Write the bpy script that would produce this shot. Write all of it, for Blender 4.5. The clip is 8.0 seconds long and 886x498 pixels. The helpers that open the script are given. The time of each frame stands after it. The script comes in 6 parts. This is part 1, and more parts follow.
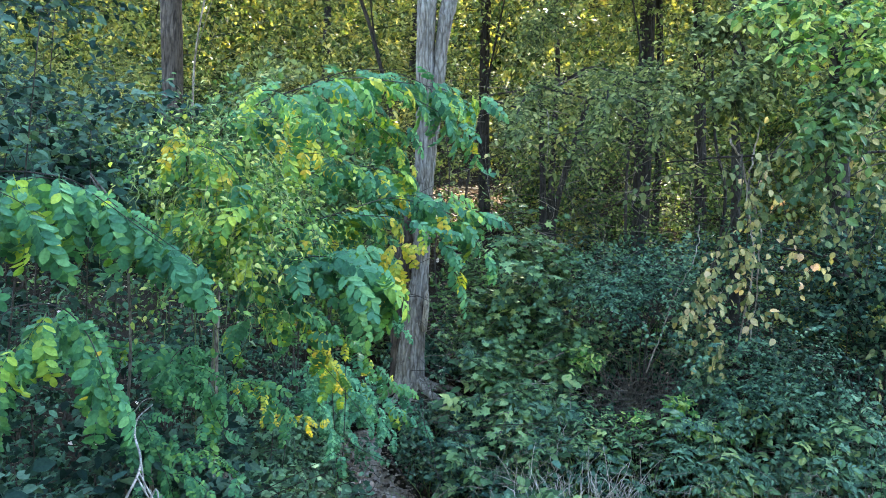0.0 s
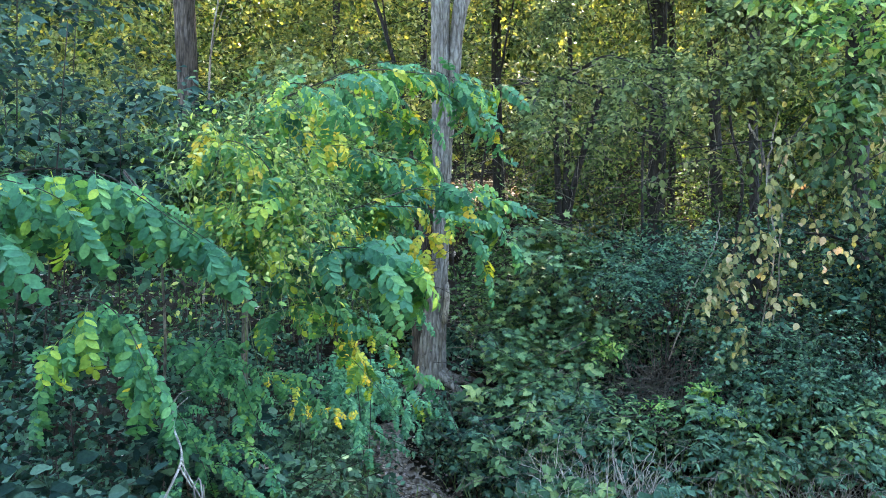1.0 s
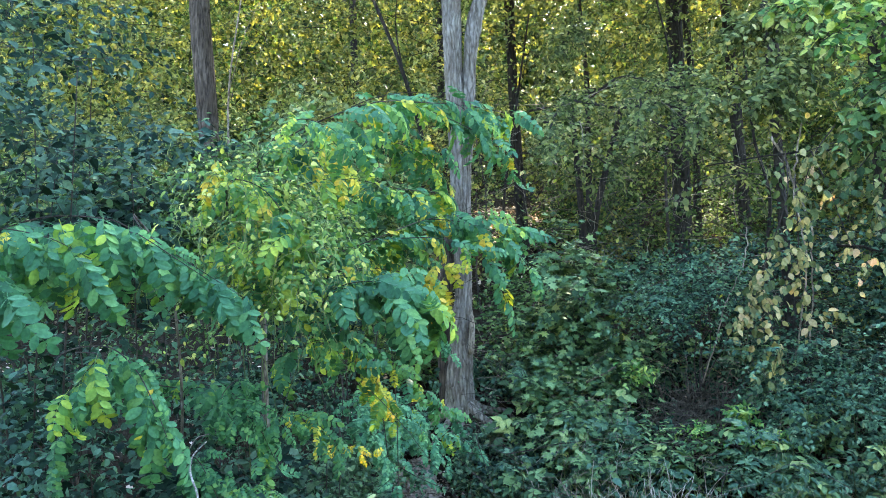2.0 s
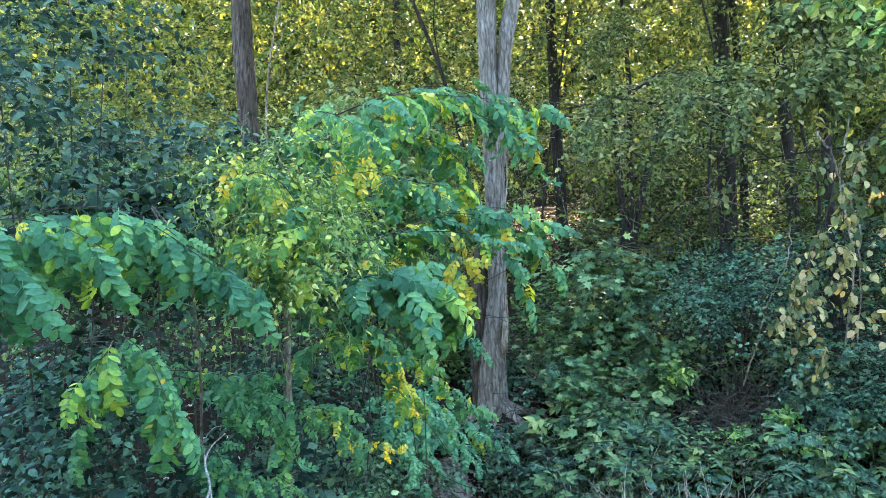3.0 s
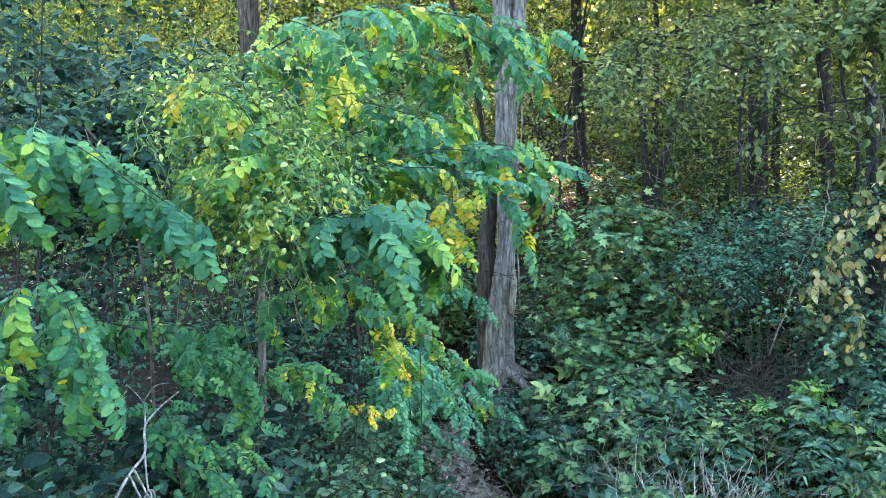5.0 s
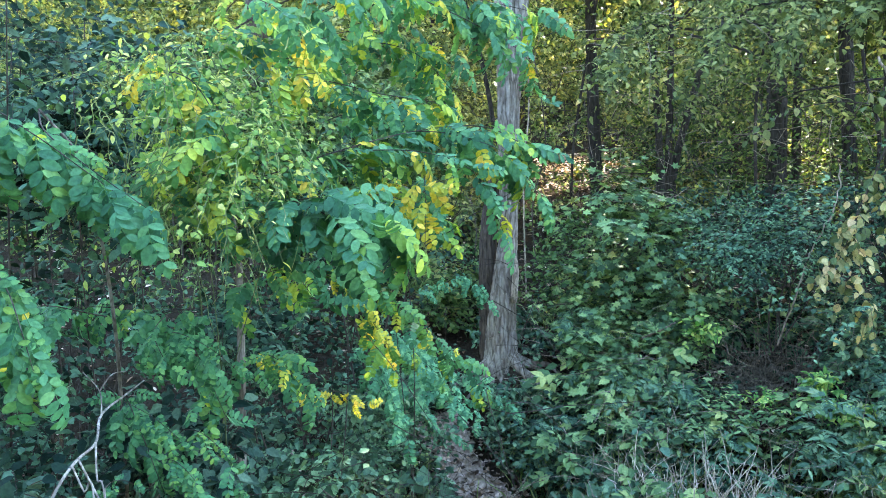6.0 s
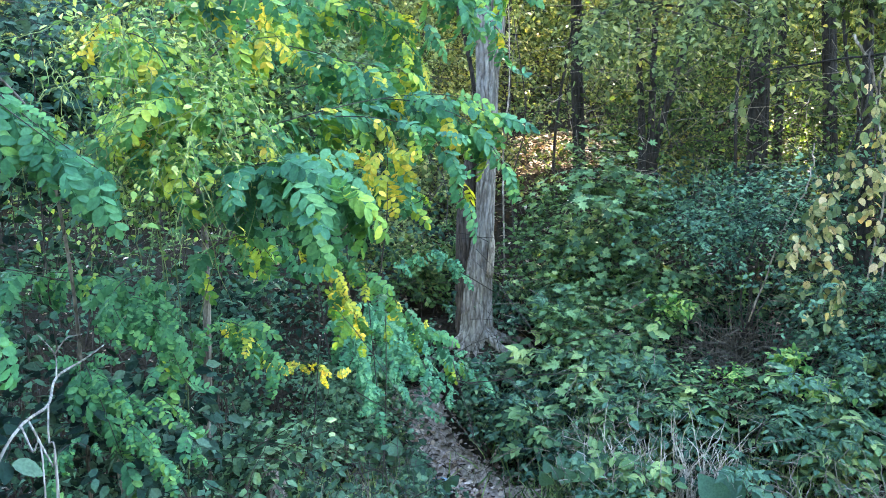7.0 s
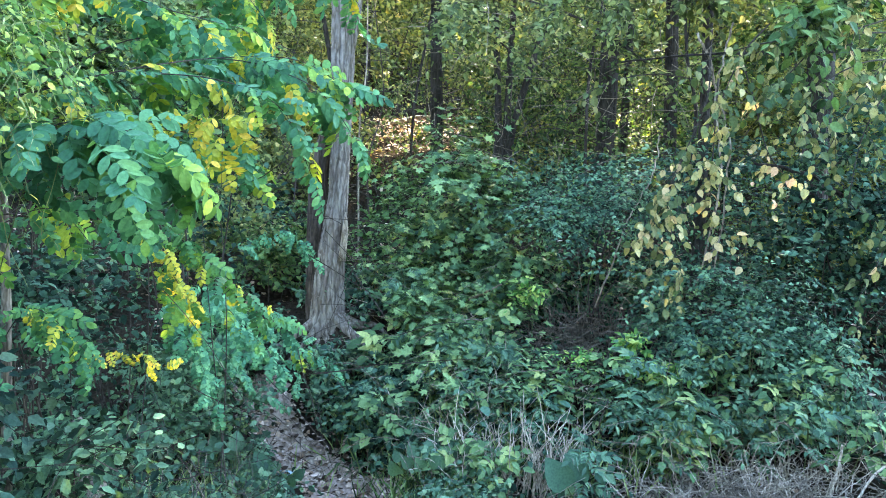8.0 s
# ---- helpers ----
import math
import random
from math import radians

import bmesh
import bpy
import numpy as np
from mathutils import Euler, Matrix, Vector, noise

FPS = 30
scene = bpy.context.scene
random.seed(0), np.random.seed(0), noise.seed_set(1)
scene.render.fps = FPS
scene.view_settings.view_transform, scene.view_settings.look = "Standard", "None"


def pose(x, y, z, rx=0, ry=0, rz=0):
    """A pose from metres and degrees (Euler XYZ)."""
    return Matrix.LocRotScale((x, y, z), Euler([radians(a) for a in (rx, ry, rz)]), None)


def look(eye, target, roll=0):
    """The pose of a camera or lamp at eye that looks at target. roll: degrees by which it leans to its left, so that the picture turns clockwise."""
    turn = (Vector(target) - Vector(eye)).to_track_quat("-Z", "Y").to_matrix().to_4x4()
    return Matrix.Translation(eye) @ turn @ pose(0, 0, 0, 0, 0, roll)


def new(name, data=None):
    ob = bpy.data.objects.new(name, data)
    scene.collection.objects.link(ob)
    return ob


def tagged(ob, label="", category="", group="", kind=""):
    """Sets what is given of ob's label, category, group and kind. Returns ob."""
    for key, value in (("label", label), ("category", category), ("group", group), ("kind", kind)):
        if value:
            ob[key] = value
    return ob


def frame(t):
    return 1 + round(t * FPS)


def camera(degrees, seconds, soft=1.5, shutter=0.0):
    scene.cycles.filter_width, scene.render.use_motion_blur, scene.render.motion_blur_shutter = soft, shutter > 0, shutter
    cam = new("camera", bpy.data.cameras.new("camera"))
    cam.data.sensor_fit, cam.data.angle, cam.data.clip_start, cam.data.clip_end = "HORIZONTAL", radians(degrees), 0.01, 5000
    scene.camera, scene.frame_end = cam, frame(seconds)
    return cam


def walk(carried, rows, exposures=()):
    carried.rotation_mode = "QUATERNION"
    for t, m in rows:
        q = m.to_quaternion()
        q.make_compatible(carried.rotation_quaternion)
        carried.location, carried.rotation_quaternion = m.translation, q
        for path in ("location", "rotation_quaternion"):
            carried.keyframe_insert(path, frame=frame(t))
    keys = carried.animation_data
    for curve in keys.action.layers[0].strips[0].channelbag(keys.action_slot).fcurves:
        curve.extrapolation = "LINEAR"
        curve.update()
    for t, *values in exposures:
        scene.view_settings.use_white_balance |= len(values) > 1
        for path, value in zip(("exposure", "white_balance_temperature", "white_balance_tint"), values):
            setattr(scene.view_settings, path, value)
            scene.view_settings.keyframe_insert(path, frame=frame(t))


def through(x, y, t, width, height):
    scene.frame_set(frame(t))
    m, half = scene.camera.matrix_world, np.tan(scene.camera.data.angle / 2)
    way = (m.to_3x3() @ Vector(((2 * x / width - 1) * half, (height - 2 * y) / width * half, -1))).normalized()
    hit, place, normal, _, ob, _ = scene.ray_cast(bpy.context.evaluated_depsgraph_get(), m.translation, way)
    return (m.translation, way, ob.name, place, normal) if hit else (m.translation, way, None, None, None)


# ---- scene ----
cam = camera(62.3, 8.0, soft=1.0)
PATH = [
    (0, (0.284, -0.035, 1.435), (0.243, 1.964, 1.395), 2.3),
    (0.5, (0.25, -0.041, 1.421), (0.192, 1.958, 1.388), 2.5),
    (1, (0.211, -0.055, 1.404), (0.14, 1.943, 1.351), 1.0),
    (1.5, (0.194, -0.022, 1.402), (0.104, 1.976, 1.375), -0.1),
    (1.7, (0.215, -0.006, 1.41), (0.103, 1.991, 1.408), -0.8),
    (2.8, (0.367, 0.053, 1.378), (0.119, 2.037, 1.431), -1.7),
    (3, (0.379, 0.069, 1.371), (0.105, 2.05, 1.406), -1.3),
    (3.5, (0.414, 0.179, 1.347), (0.108, 2.155, 1.346), -0.3),
    (4, (0.395, 0.345, 1.32), (0.081, 2.32, 1.311), 0.4),
    (4.5, (0.385, 0.437, 1.295), (0.069, 2.412, 1.263), 0.4),
    (4.7, (0.4, 0.465, 1.29), (0.084, 2.439, 1.243), 0.2),
    (5.8, (0.611, 0.624, 1.27), (0.215, 2.583, 1.182), -0.4),
    (6, (0.63, 0.643, 1.267), (0.23, 2.601, 1.173), -0.2),
    (6.5, (0.679, 0.66, 1.254), (0.28, 2.617, 1.146), 0.2),
    (7, (0.728, 0.662, 1.226), (0.359, 2.622, 1.076), 0.5),
    (7.5, (0.747, 0.721, 1.206), (0.518, 2.699, 1.017), 1.4),
    (8, (0.739, 0.862, 1.201), (0.757, 2.854, 1.018), 2.5),
]
walk(cam, [(t, look(eye, target, roll)) for t, eye, target, roll in PATH],
     exposures=[(0, 4.46), (1.5, 4.5), (3.0, 4.57), (3.5, 4.63), (5.8, 4.78), (8, 5.0)])

# ---- world and light ----
SUN_EL, SUN_AZ = radians(35), radians(14)
world = bpy.data.worlds.new("sky_world")
scene.world = world
world.use_nodes = True
wn = world.node_tree
sky = wn.nodes.new("ShaderNodeTexSky")
sky.sky_type, sky.sun_disc = "NISHITA", False
sky.sun_elevation, sky.sun_rotation = SUN_EL, SUN_AZ
wn.links.new(sky.outputs[0], wn.nodes["Background"].inputs[0])
wn.nodes["Background"].inputs[1].default_value = 0.15
sun_data = bpy.data.lights.new("sun", "SUN")
sun_data.energy, sun_data.angle, sun_data.color = 3.2, radians(0.5), (1.0, 0.86, 0.64)
sun = new("sun", sun_data)
sun_way = Vector((math.sin(SUN_AZ) * math.cos(SUN_EL), math.cos(SUN_AZ) * math.cos(SUN_EL), math.sin(SUN_EL)))
sun.matrix_world = look(sun_way * 60, (0, 0, 0))

# ---- materials ----


def node_mat(name):
    m = bpy.data.materials.new(name)
    m.use_nodes = True
    t = m.node_tree
    return m, t, t.nodes, t.links, t.nodes["Principled BSDF"]


def ramp_of(nodes, cols):
    r = nodes.new("ShaderNodeValToRGB")
    el = r.color_ramp.elements
    while len(el) < len(cols):
        el.new(0.5)
    for e, (p, c) in zip(el, cols):
        e.position, e.color = p, (c[0], c[1], c[2], 1)
    return r


def leaf_mat(name, cols, through=0.35, rough=0.5, patch=0.45, own=0.0, spec=0.15, deep=0.36, glow=(1.9, 1.75, 0.55)):
    """Leaf surface: colour varies leaf by leaf and in larger patches; light shines through it."""
    m, t, n, l, p = node_mat(name)
    geo = n.new("ShaderNodeNewGeometry")
    ns = n.new("ShaderNodeTexNoise")
    ns.inputs["Scale"].default_value, ns.inputs["Detail"].default_value = 2.2, 2.0
    l.new(geo.outputs["Position"], ns.inputs["Vector"])
    mix = n.new("ShaderNodeMix")
    mix.inputs[0].default_value = patch
    l.new(geo.outputs["Random Per Island"], mix.inputs[2])
    l.new(ns.outputs["Fac"], mix.inputs[3])
    value = mix.outputs[0]
    if own:
        info = n.new("ShaderNodeObjectInfo")
        mo = n.new("ShaderNodeMix")
        mo.inputs[0].default_value = own
        l.new(value, mo.inputs[2])
        l.new(info.outputs["Random"], mo.inputs[3])
        value = mo.outputs[0]
    r = ramp_of(n, [(0.5 + 0.7 * (at - 0.5), tuple(v * w * (deep + (1.2 - deep) * i / (len(cols) - 1)) for v, w in zip(c, (1.0, 1.0, 1.25)))) for i, (at, c) in enumerate(cols)])
    l.new(value, r.inputs[0])
    fine = n.new("ShaderNodeTexNoise")
    fine.inputs["Scale"].default_value, fine.inputs["Detail"].default_value = 90.0, 3.0
    l.new(geo.outputs["Position"], fine.inputs["Vector"])
    fr = ramp_of(n, ((0.3, (0.72, 0.72, 0.7)), (0.7, (1.15, 1.12, 1.05))))
    l.new(fine.outputs["Fac"], fr.inputs[0])
    mul = n.new("ShaderNodeMix")
    mul.data_type, mul.blend_type = "RGBA", "MULTIPLY"
    mul.inputs[0].default_value = 1.0
    l.new(r.outputs[0], mul.inputs[6])
    l.new(fr.outputs[0], mul.inputs[7])
    l.new(mul.outputs[2], p.inputs["Base Color"])
    p.inputs["Roughness"].default_value = rough
    p.inputs["Specular IOR Level"].default_value = 0.5 * spec
    bump = n.new("ShaderNodeBump")
    bump.inputs["Strength"].default_value, bump.inputs["Distance"].default_value = 0.25, 0.004
    l.new(fine.outputs["Fac"], bump.inputs["Height"])
    l.new(bump.outputs[0], p.inputs["Normal"])
    tr = n.new("ShaderNodeBsdfTranslucent")
    warm = n.new("ShaderNodeMix")
    warm.data_type, warm.blend_type = "RGBA", "MULTIPLY"
    warm.inputs[0].default_value = 1.0
    warm.inputs[7].default_value = (*glow, 1)
    l.new(mul.outputs[2], warm.inputs[6])
    l.new(warm.outputs[2], tr.inputs[0])
    ms = n.new("ShaderNodeMixShader")
    ms.inputs[0].default_value = through
    l.new(p.outputs[0], ms.inputs[1])
    l.new(tr.outputs[0], ms.inputs[2])
    l.new(ms.outputs[0], n["Material Output"].inputs[0])
    return m


def bark_mat(name, dark, light, stretch=0.12, scale=38.0, relief=0.02):
    """Furrowed bark: long upright cracks, lichen-grey patches."""
    m, t, n, l, p = node_mat(name)
    geo = n.new("ShaderNodeNewGeometry")
    mp = n.new("ShaderNodeMapping")
    mp.inputs["Scale"].default_value = (1, 1, stretch)
    l.new(geo.outputs["Position"], mp.inputs["Vector"])
    a = n.new("ShaderNodeTexNoise")
    a.inputs["Scale"].default_value, a.inputs["Detail"].default_value, a.inputs["Distortion"].default_value = scale, 5.0, 0.6
    l.new(mp.outputs[0], a.inputs["Vector"])
    b = n.new("ShaderNodeTexNoise")
    b.inputs["Scale"].default_value, b.inputs["Detail"].default_value = 3.5, 3.0
    l.new(geo.outputs["Position"], b.inputs["Vector"])
    vor = n.new("ShaderNodeTexVoronoi")
    vor.feature = "DISTANCE_TO_EDGE"
    vor.inputs["Scale"].default_value = scale * 0.75
    wob = n.new("ShaderNodeMix")
    wob.data_type = "VECTOR"
    wob.inputs[0].default_value = 0.06
    mp2 = n.new("ShaderNodeMapping")
    mp2.inputs["Scale"].default_value = (1, 1, stretch * 0.4)
    l.new(geo.outputs["Position"], mp2.inputs["Vector"])
    l.new(mp2.outputs[0], wob.inputs[4])
    l.new(b.outputs["Color"], wob.inputs[5])
    l.new(wob.outputs[1], vor.inputs["Vector"])
    crack = ramp_of(n, ((0.0, (0.56, 0.54, 0.51)), (0.16, (1.0, 1.0, 1.0))))
    l.new(vor.outputs["Distance"], crack.inputs[0])
    mid = tuple((d + e) / 2 for d, e in zip(dark, light))
    r = ramp_of(n, ((0.32, dark), (0.5, mid), (0.7, light)))
    l.new(a.outputs["Fac"], r.inputs[0])
    r2 = ramp_of(n, ((0.35, (0.75, 0.72, 0.68)), (0.65, (1.15, 1.16, 1.18))))
    l.new(b.outputs["Fac"], r2.inputs[0])
    mul = n.new("ShaderNodeMix")
    mul.data_type, mul.blend_type = "RGBA", "MULTIPLY"
    mul.inputs[0].default_value = 1.0
    l.new(r.outputs[0], mul.inputs[6])
    l.new(r2.outputs[0], mul.inputs[7])
    cut = n.new("ShaderNodeMix")
    cut.data_type, cut.blend_type = "RGBA", "MULTIPLY"
    cut.inputs[0].default_value = 1.0
    l.new(mul.outputs[2], cut.inputs[6])
    l.new(crack.outputs[0], cut.inputs[7])
    l.new(cut.outputs[2], p.inputs["Base Color"])
    p.inputs["Roughness"].default_value = 0.9
    p.inputs["Specular IOR Level"].default_value = 0.2
    bump = n.new("ShaderNodeBump")
    bump.inputs["Strength"].default_value, bump.inputs["Distance"].default_value = 0.9, relief
    hs = n.new("ShaderNodeMath")
    l.new(a.outputs["Fac"], hs.inputs[0])
    l.new(crack.outputs[0], hs.inputs[1])
    l.new(hs.outputs[0], bump.inputs["Height"])
    l.new(bump.outputs[0], p.inputs["Normal"])
    return m


def ground_mat(name, cols):
    """Woodland soil: grey-brown earth with crumbs, leaf mould and pale dusty patches."""
    m, t, n, l, p = node_mat(name)
    geo = n.new("ShaderNodeNewGeometry")
    a = n.new("ShaderNodeTexNoise")
    a.inputs["Scale"].default_value, a.inputs["Detail"].default_value = 1.6, 5.0
    b = n.new("ShaderNodeTexNoise")
    b.inputs["Scale"].default_value, b.inputs["Detail"].default_value = 45.0, 6.0
    v = n.new("ShaderNodeTexVoronoi")
    v.inputs["Scale"].default_value = 30.0
    for s in (a, b, v):
        l.new(geo.outputs["Position"], s.inputs["Vector"])
    r = ramp_of(n, cols)
    mix = n.new("ShaderNodeMix")
    mix.inputs[0].default_value = 0.5
    l.new(a.outputs["Fac"], mix.inputs[2])
    l.new(b.outputs["Fac"], mix.inputs[3])
    l.new(mix.outputs[0], r.inputs[0])
    l.new(r.outputs[0], p.inputs["Base Color"])
    p.inputs["Roughness"].default_value = 1.0
    p.inputs["Specular IOR Level"].default_value = 0.0
    add = n.new("ShaderNodeMath")
    l.new(b.outputs["Fac"], add.inputs[0])
    l.new(v.outputs["Distance"], add.inputs[1])
    bump = n.new("ShaderNodeBump")
    bump.inputs["Strength"].default_value, bump.inputs["Distance"].default_value = 0.8, 0.03
    l.new(add.outputs[0], bump.inputs["Height"])
    l.new(bump.outputs[0], p.inputs["Normal"])
    return m


LOCUST_COLOURS = ((0.1, (0.029, 0.11, 0.048)), (0.40, (0.050, 0.161, 0.067)), (0.70, (0.075, 0.196, 0.070)), (0.97, (0.135, 0.245, 0.048)))
# Lighter copy of the locust leaf; brighter sky light is put into the colour.
SEEDLING = leaf_mat("locust_seedling_leaf_lit", ((0.1, (0.052, 0.165, 0.082)), (0.5, (0.088, 0.245, 0.118)), (0.95, (0.15, 0.31, 0.13))), 0.3, 0.5, 0.5, 0.0, 0.2, 0.75, (1.5, 1.6, 0.8))
LOCUST = leaf_mat("locust_leaf", LOCUST_COLOURS, 0.3, 0.5, 0.55, 0.45, 0.2, 0.7, (1.65, 1.65, 0.65))
LOCUST_MASS = leaf_mat("locust_leaf_mass", LOCUST_COLOURS, 0.3, 0.5, 0.55, 0.0, 0.2, 0.7, (1.65, 1.65, 0.65))
LOCUST_LIME_COLOURS = ((0.2, (0.085, 0.225, 0.05)), (0.55, (0.17, 0.29, 0.045)), (0.85, (0.32, 0.36, 0.04)))
LOCUST_LIME = leaf_mat("locust_leaf_turning", LOCUST_LIME_COLOURS, 0.3, 0.5, 0.45, 0.35, 0.2, 0.75, (1.7, 1.6, 0.6))
LOCUST_LIME_MASS = leaf_mat("locust_leaf_turning_mass", LOCUST_LIME_COLOURS, 0.3, 0.5, 0.45, 0.0, 0.2, 0.75, (1.7, 1.6, 0.6))
LOCUST_YELLOW_COLOURS = ((0.2, (0.30, 0.36, 0.05)), (0.55, (0.43, 0.41, 0.05)), (0.9, (0.47, 0.34, 0.05)))
LOCUST_YELLOW = leaf_mat("locust_leaf_yellow", LOCUST_YELLOW_COLOURS, 0.3, 0.5, 0.3, 0.3, 0.15, 0.75)
LOCUST_YELLOW_MASS = leaf_mat("locust_leaf_yellow_mass", LOCUST_YELLOW_COLOURS, 0.3, 0.5, 0.3, 0.0, 0.15, 0.75)
VINE_BRIGHT = leaf_mat("vine_leaf_light", ((0.2, (0.075, 0.19, 0.05)), (0.5, (0.15, 0.27, 0.06)), (0.75, (0.27, 0.34, 0.08)), (0.95, (0.40, 0.39, 0.11))), 0.3, 0.55, 0.4, 0.0, 0.15, 0.6)
# Shade deep in the growth is painted in: leaf colour darkened for the gaps.
DARK_BLUE_SHADE = leaf_mat("shrub_leaf_dark_shade", ((0.15, (0.015, 0.040, 0.025)), (0.5, (0.033, 0.080, 0.050)), (0.9, (0.068, 0.14, 0.080))), 0.22, 0.6, 0.4, 0.0, 0.08)
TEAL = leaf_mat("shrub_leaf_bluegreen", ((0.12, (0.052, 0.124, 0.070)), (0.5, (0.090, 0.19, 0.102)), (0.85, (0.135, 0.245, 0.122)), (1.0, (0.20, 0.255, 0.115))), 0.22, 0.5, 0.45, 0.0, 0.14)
# Darker copy of the blue-green leaf; the bank's shade is in the colour.
SHADED = leaf_mat("shrub_leaf_greygreen_shade", ((0.15, (0.024, 0.060, 0.034)), (0.5, (0.058, 0.126, 0.068)), (0.9, (0.104, 0.19, 0.092))), 0.22, 0.6, 0.4, 0.0, 0.08)
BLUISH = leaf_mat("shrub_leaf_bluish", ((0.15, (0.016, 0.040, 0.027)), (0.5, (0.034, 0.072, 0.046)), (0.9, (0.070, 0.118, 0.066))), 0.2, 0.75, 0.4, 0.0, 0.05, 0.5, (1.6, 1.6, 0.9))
GREEN = leaf_mat("shrub_leaf_green", ((0.15, (0.046, 0.104, 0.033)), (0.5, (0.090, 0.18, 0.052)), (0.85, (0.14, 0.225, 0.064)), (1.0, (0.25, 0.25, 0.085))), 0.22, 0.5, 0.45, 0.0, 0.14)
WOODS_GREEN = leaf_mat("leaf_woods_green", ((0.15, (0.028, 0.066, 0.022)), (0.45, (0.058, 0.116, 0.034)), (0.75, (0.115, 0.18, 0.044)), (0.95, (0.24, 0.27, 0.065))), 0.35, 0.55, 0.55, 0.0, 0.12, 0.3, (1.9, 1.7, 0.7))
BRAMBLE = leaf_mat("bramble_leaf", ((0.12, (0.070, 0.160, 0.066)), (0.5, (0.124, 0.24, 0.090)), (0.85, (0.175, 0.288, 0.101)), (1.0, (0.27, 0.32, 0.10))), 0.22, 0.5, 0.4, 0.0, 0.14)
LIME = leaf_mat("leaf_lime", ((0.2, (0.11, 0.29, 0.075)), (0.6, (0.20, 0.35, 0.10)), (0.9, (0.34, 0.43, 0.12))), 0.35, 0.5, 0.3, 0.0, 0.15, 0.8)
PALE = leaf_mat("leaf_fading", ((0.05, (0.06, 0.12, 0.045)), (0.36, (0.14, 0.19, 0.068)), (0.55, (0.30, 0.29, 0.105)), (0.8, (0.41, 0.34, 0.135)), (0.97, (0.42, 0.27, 0.14))), 0.3, 0.55, 0.2, 0.5, 0.12, 0.55, (1.6, 1.5, 0.8))
MAPLE = leaf_mat("leaf_canopy", ((0.15, (0.085, 0.14, 0.045)), (0.5, (0.156, 0.213, 0.072)), (0.8, (0.24, 0.278, 0.092)), (0.97, (0.38, 0.33, 0.12))), 0.38, 0.5, 0.5, 0.0, 0.12, 0.36, (1.85, 1.7, 0.8))
WOODS = leaf_mat("leaf_woods", ((0.15, (0.066, 0.094, 0.029)), (0.45, (0.135, 0.168, 0.043)), (0.75, (0.235, 0.245, 0.060)), (0.95, (0.36, 0.325, 0.088))), 0.42, 0.5, 0.6, 0.0, 0.12, 0.3, (1.95, 1.75, 0.75))
LITTER = leaf_mat("dead_leaf", ((0.15, (0.09, 0.062, 0.04)), (0.5, (0.24, 0.165, 0.10)), (0.8, (0.40, 0.28, 0.17)), (0.97, (0.52, 0.42, 0.30))), 0.1, 0.75, 0.15)
GRASS = leaf_mat("grass_blade", ((0.15, (0.05, 0.11, 0.04)), (0.5, (0.11, 0.21, 0.07)), (0.85, (0.22, 0.29, 0.11))), 0.3, 0.5, 0.3)
BARK = bark_mat("locust_bark", (0.105, 0.088, 0.072), (0.25, 0.22, 0.182), 0.28, 40.0)
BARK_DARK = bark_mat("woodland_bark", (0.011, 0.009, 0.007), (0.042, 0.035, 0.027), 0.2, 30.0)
# Twig colour is darkened to deepen the shade seen between leaves.
TWIG = bark_mat("twig_bark", (0.022, 0.018, 0.014), (0.075, 0.062, 0.05), 0.5, 60.0, 0.003)
DEADWOOD = bark_mat("dead_stalk", (0.085, 0.068, 0.05), (0.36, 0.30, 0.225), 0.4, 60.0, 0.003)
DRYGRASS = bark_mat("dry_grass_stalk", (0.24, 0.205, 0.155), (0.58, 0.51, 0.40), 0.4, 60.0, 0.002)
GREENTWIG = bark_mat("green_shoot", (0.05, 0.08, 0.03), (0.13, 0.17, 0.06), 0.4, 60.0, 0.002)
TENDRIL = bark_mat("vine_tendril", (0.11, 0.17, 0.05), (0.30, 0.34, 0.13), 0.4, 60.0, 0.002)
# Near-black soil: the shadow beneath the growth is put into its colour.
SOIL = ground_mat("woodland_soil_shade", ((0.3, (0.010, 0.008, 0.006)), (0.5, (0.022, 0.018, 0.013)), (0.7, (0.048, 0.039, 0.029))))
BARK_BROWN = bark_mat("brown_bark", (0.025, 0.018, 0.013), (0.12, 0.092, 0.07), 0.16, 40.0)
BRUSH = bark_mat("dry_brush", (0.10, 0.085, 0.068), (0.33, 0.29, 0.235), 0.4, 60.0, 0.003)
GREYWOOD = bark_mat("weathered_grey_wood", (0.12, 0.11, 0.098), (0.36, 0.34, 0.31), 0.4, 60.0, 0.002)
SAPLING_BARK = bark_mat("sapling_bark", (0.05, 0.042, 0.033), (0.19, 0.165, 0.13), 0.4, 60.0, 0.004)
PAPER = ground_mat("weathered_paper", ((0.3, (0.42, 0.43, 0.42)), (0.5, (0.62, 0.63, 0.61)), (0.7, (0.74, 0.74, 0.72))))
FOIL = ground_mat("faded_blue_plastic", ((0.3, (0.17, 0.26, 0.32)), (0.5, (0.29, 0.40, 0.46)), (0.7, (0.46, 0.55, 0.60))))
DUST = ground_mat("trodden_earth", ((0.3, (0.17, 0.13, 0.10)), (0.5, (0.33, 0.26, 0.21)), (0.7, (0.50, 0.41, 0.345))))

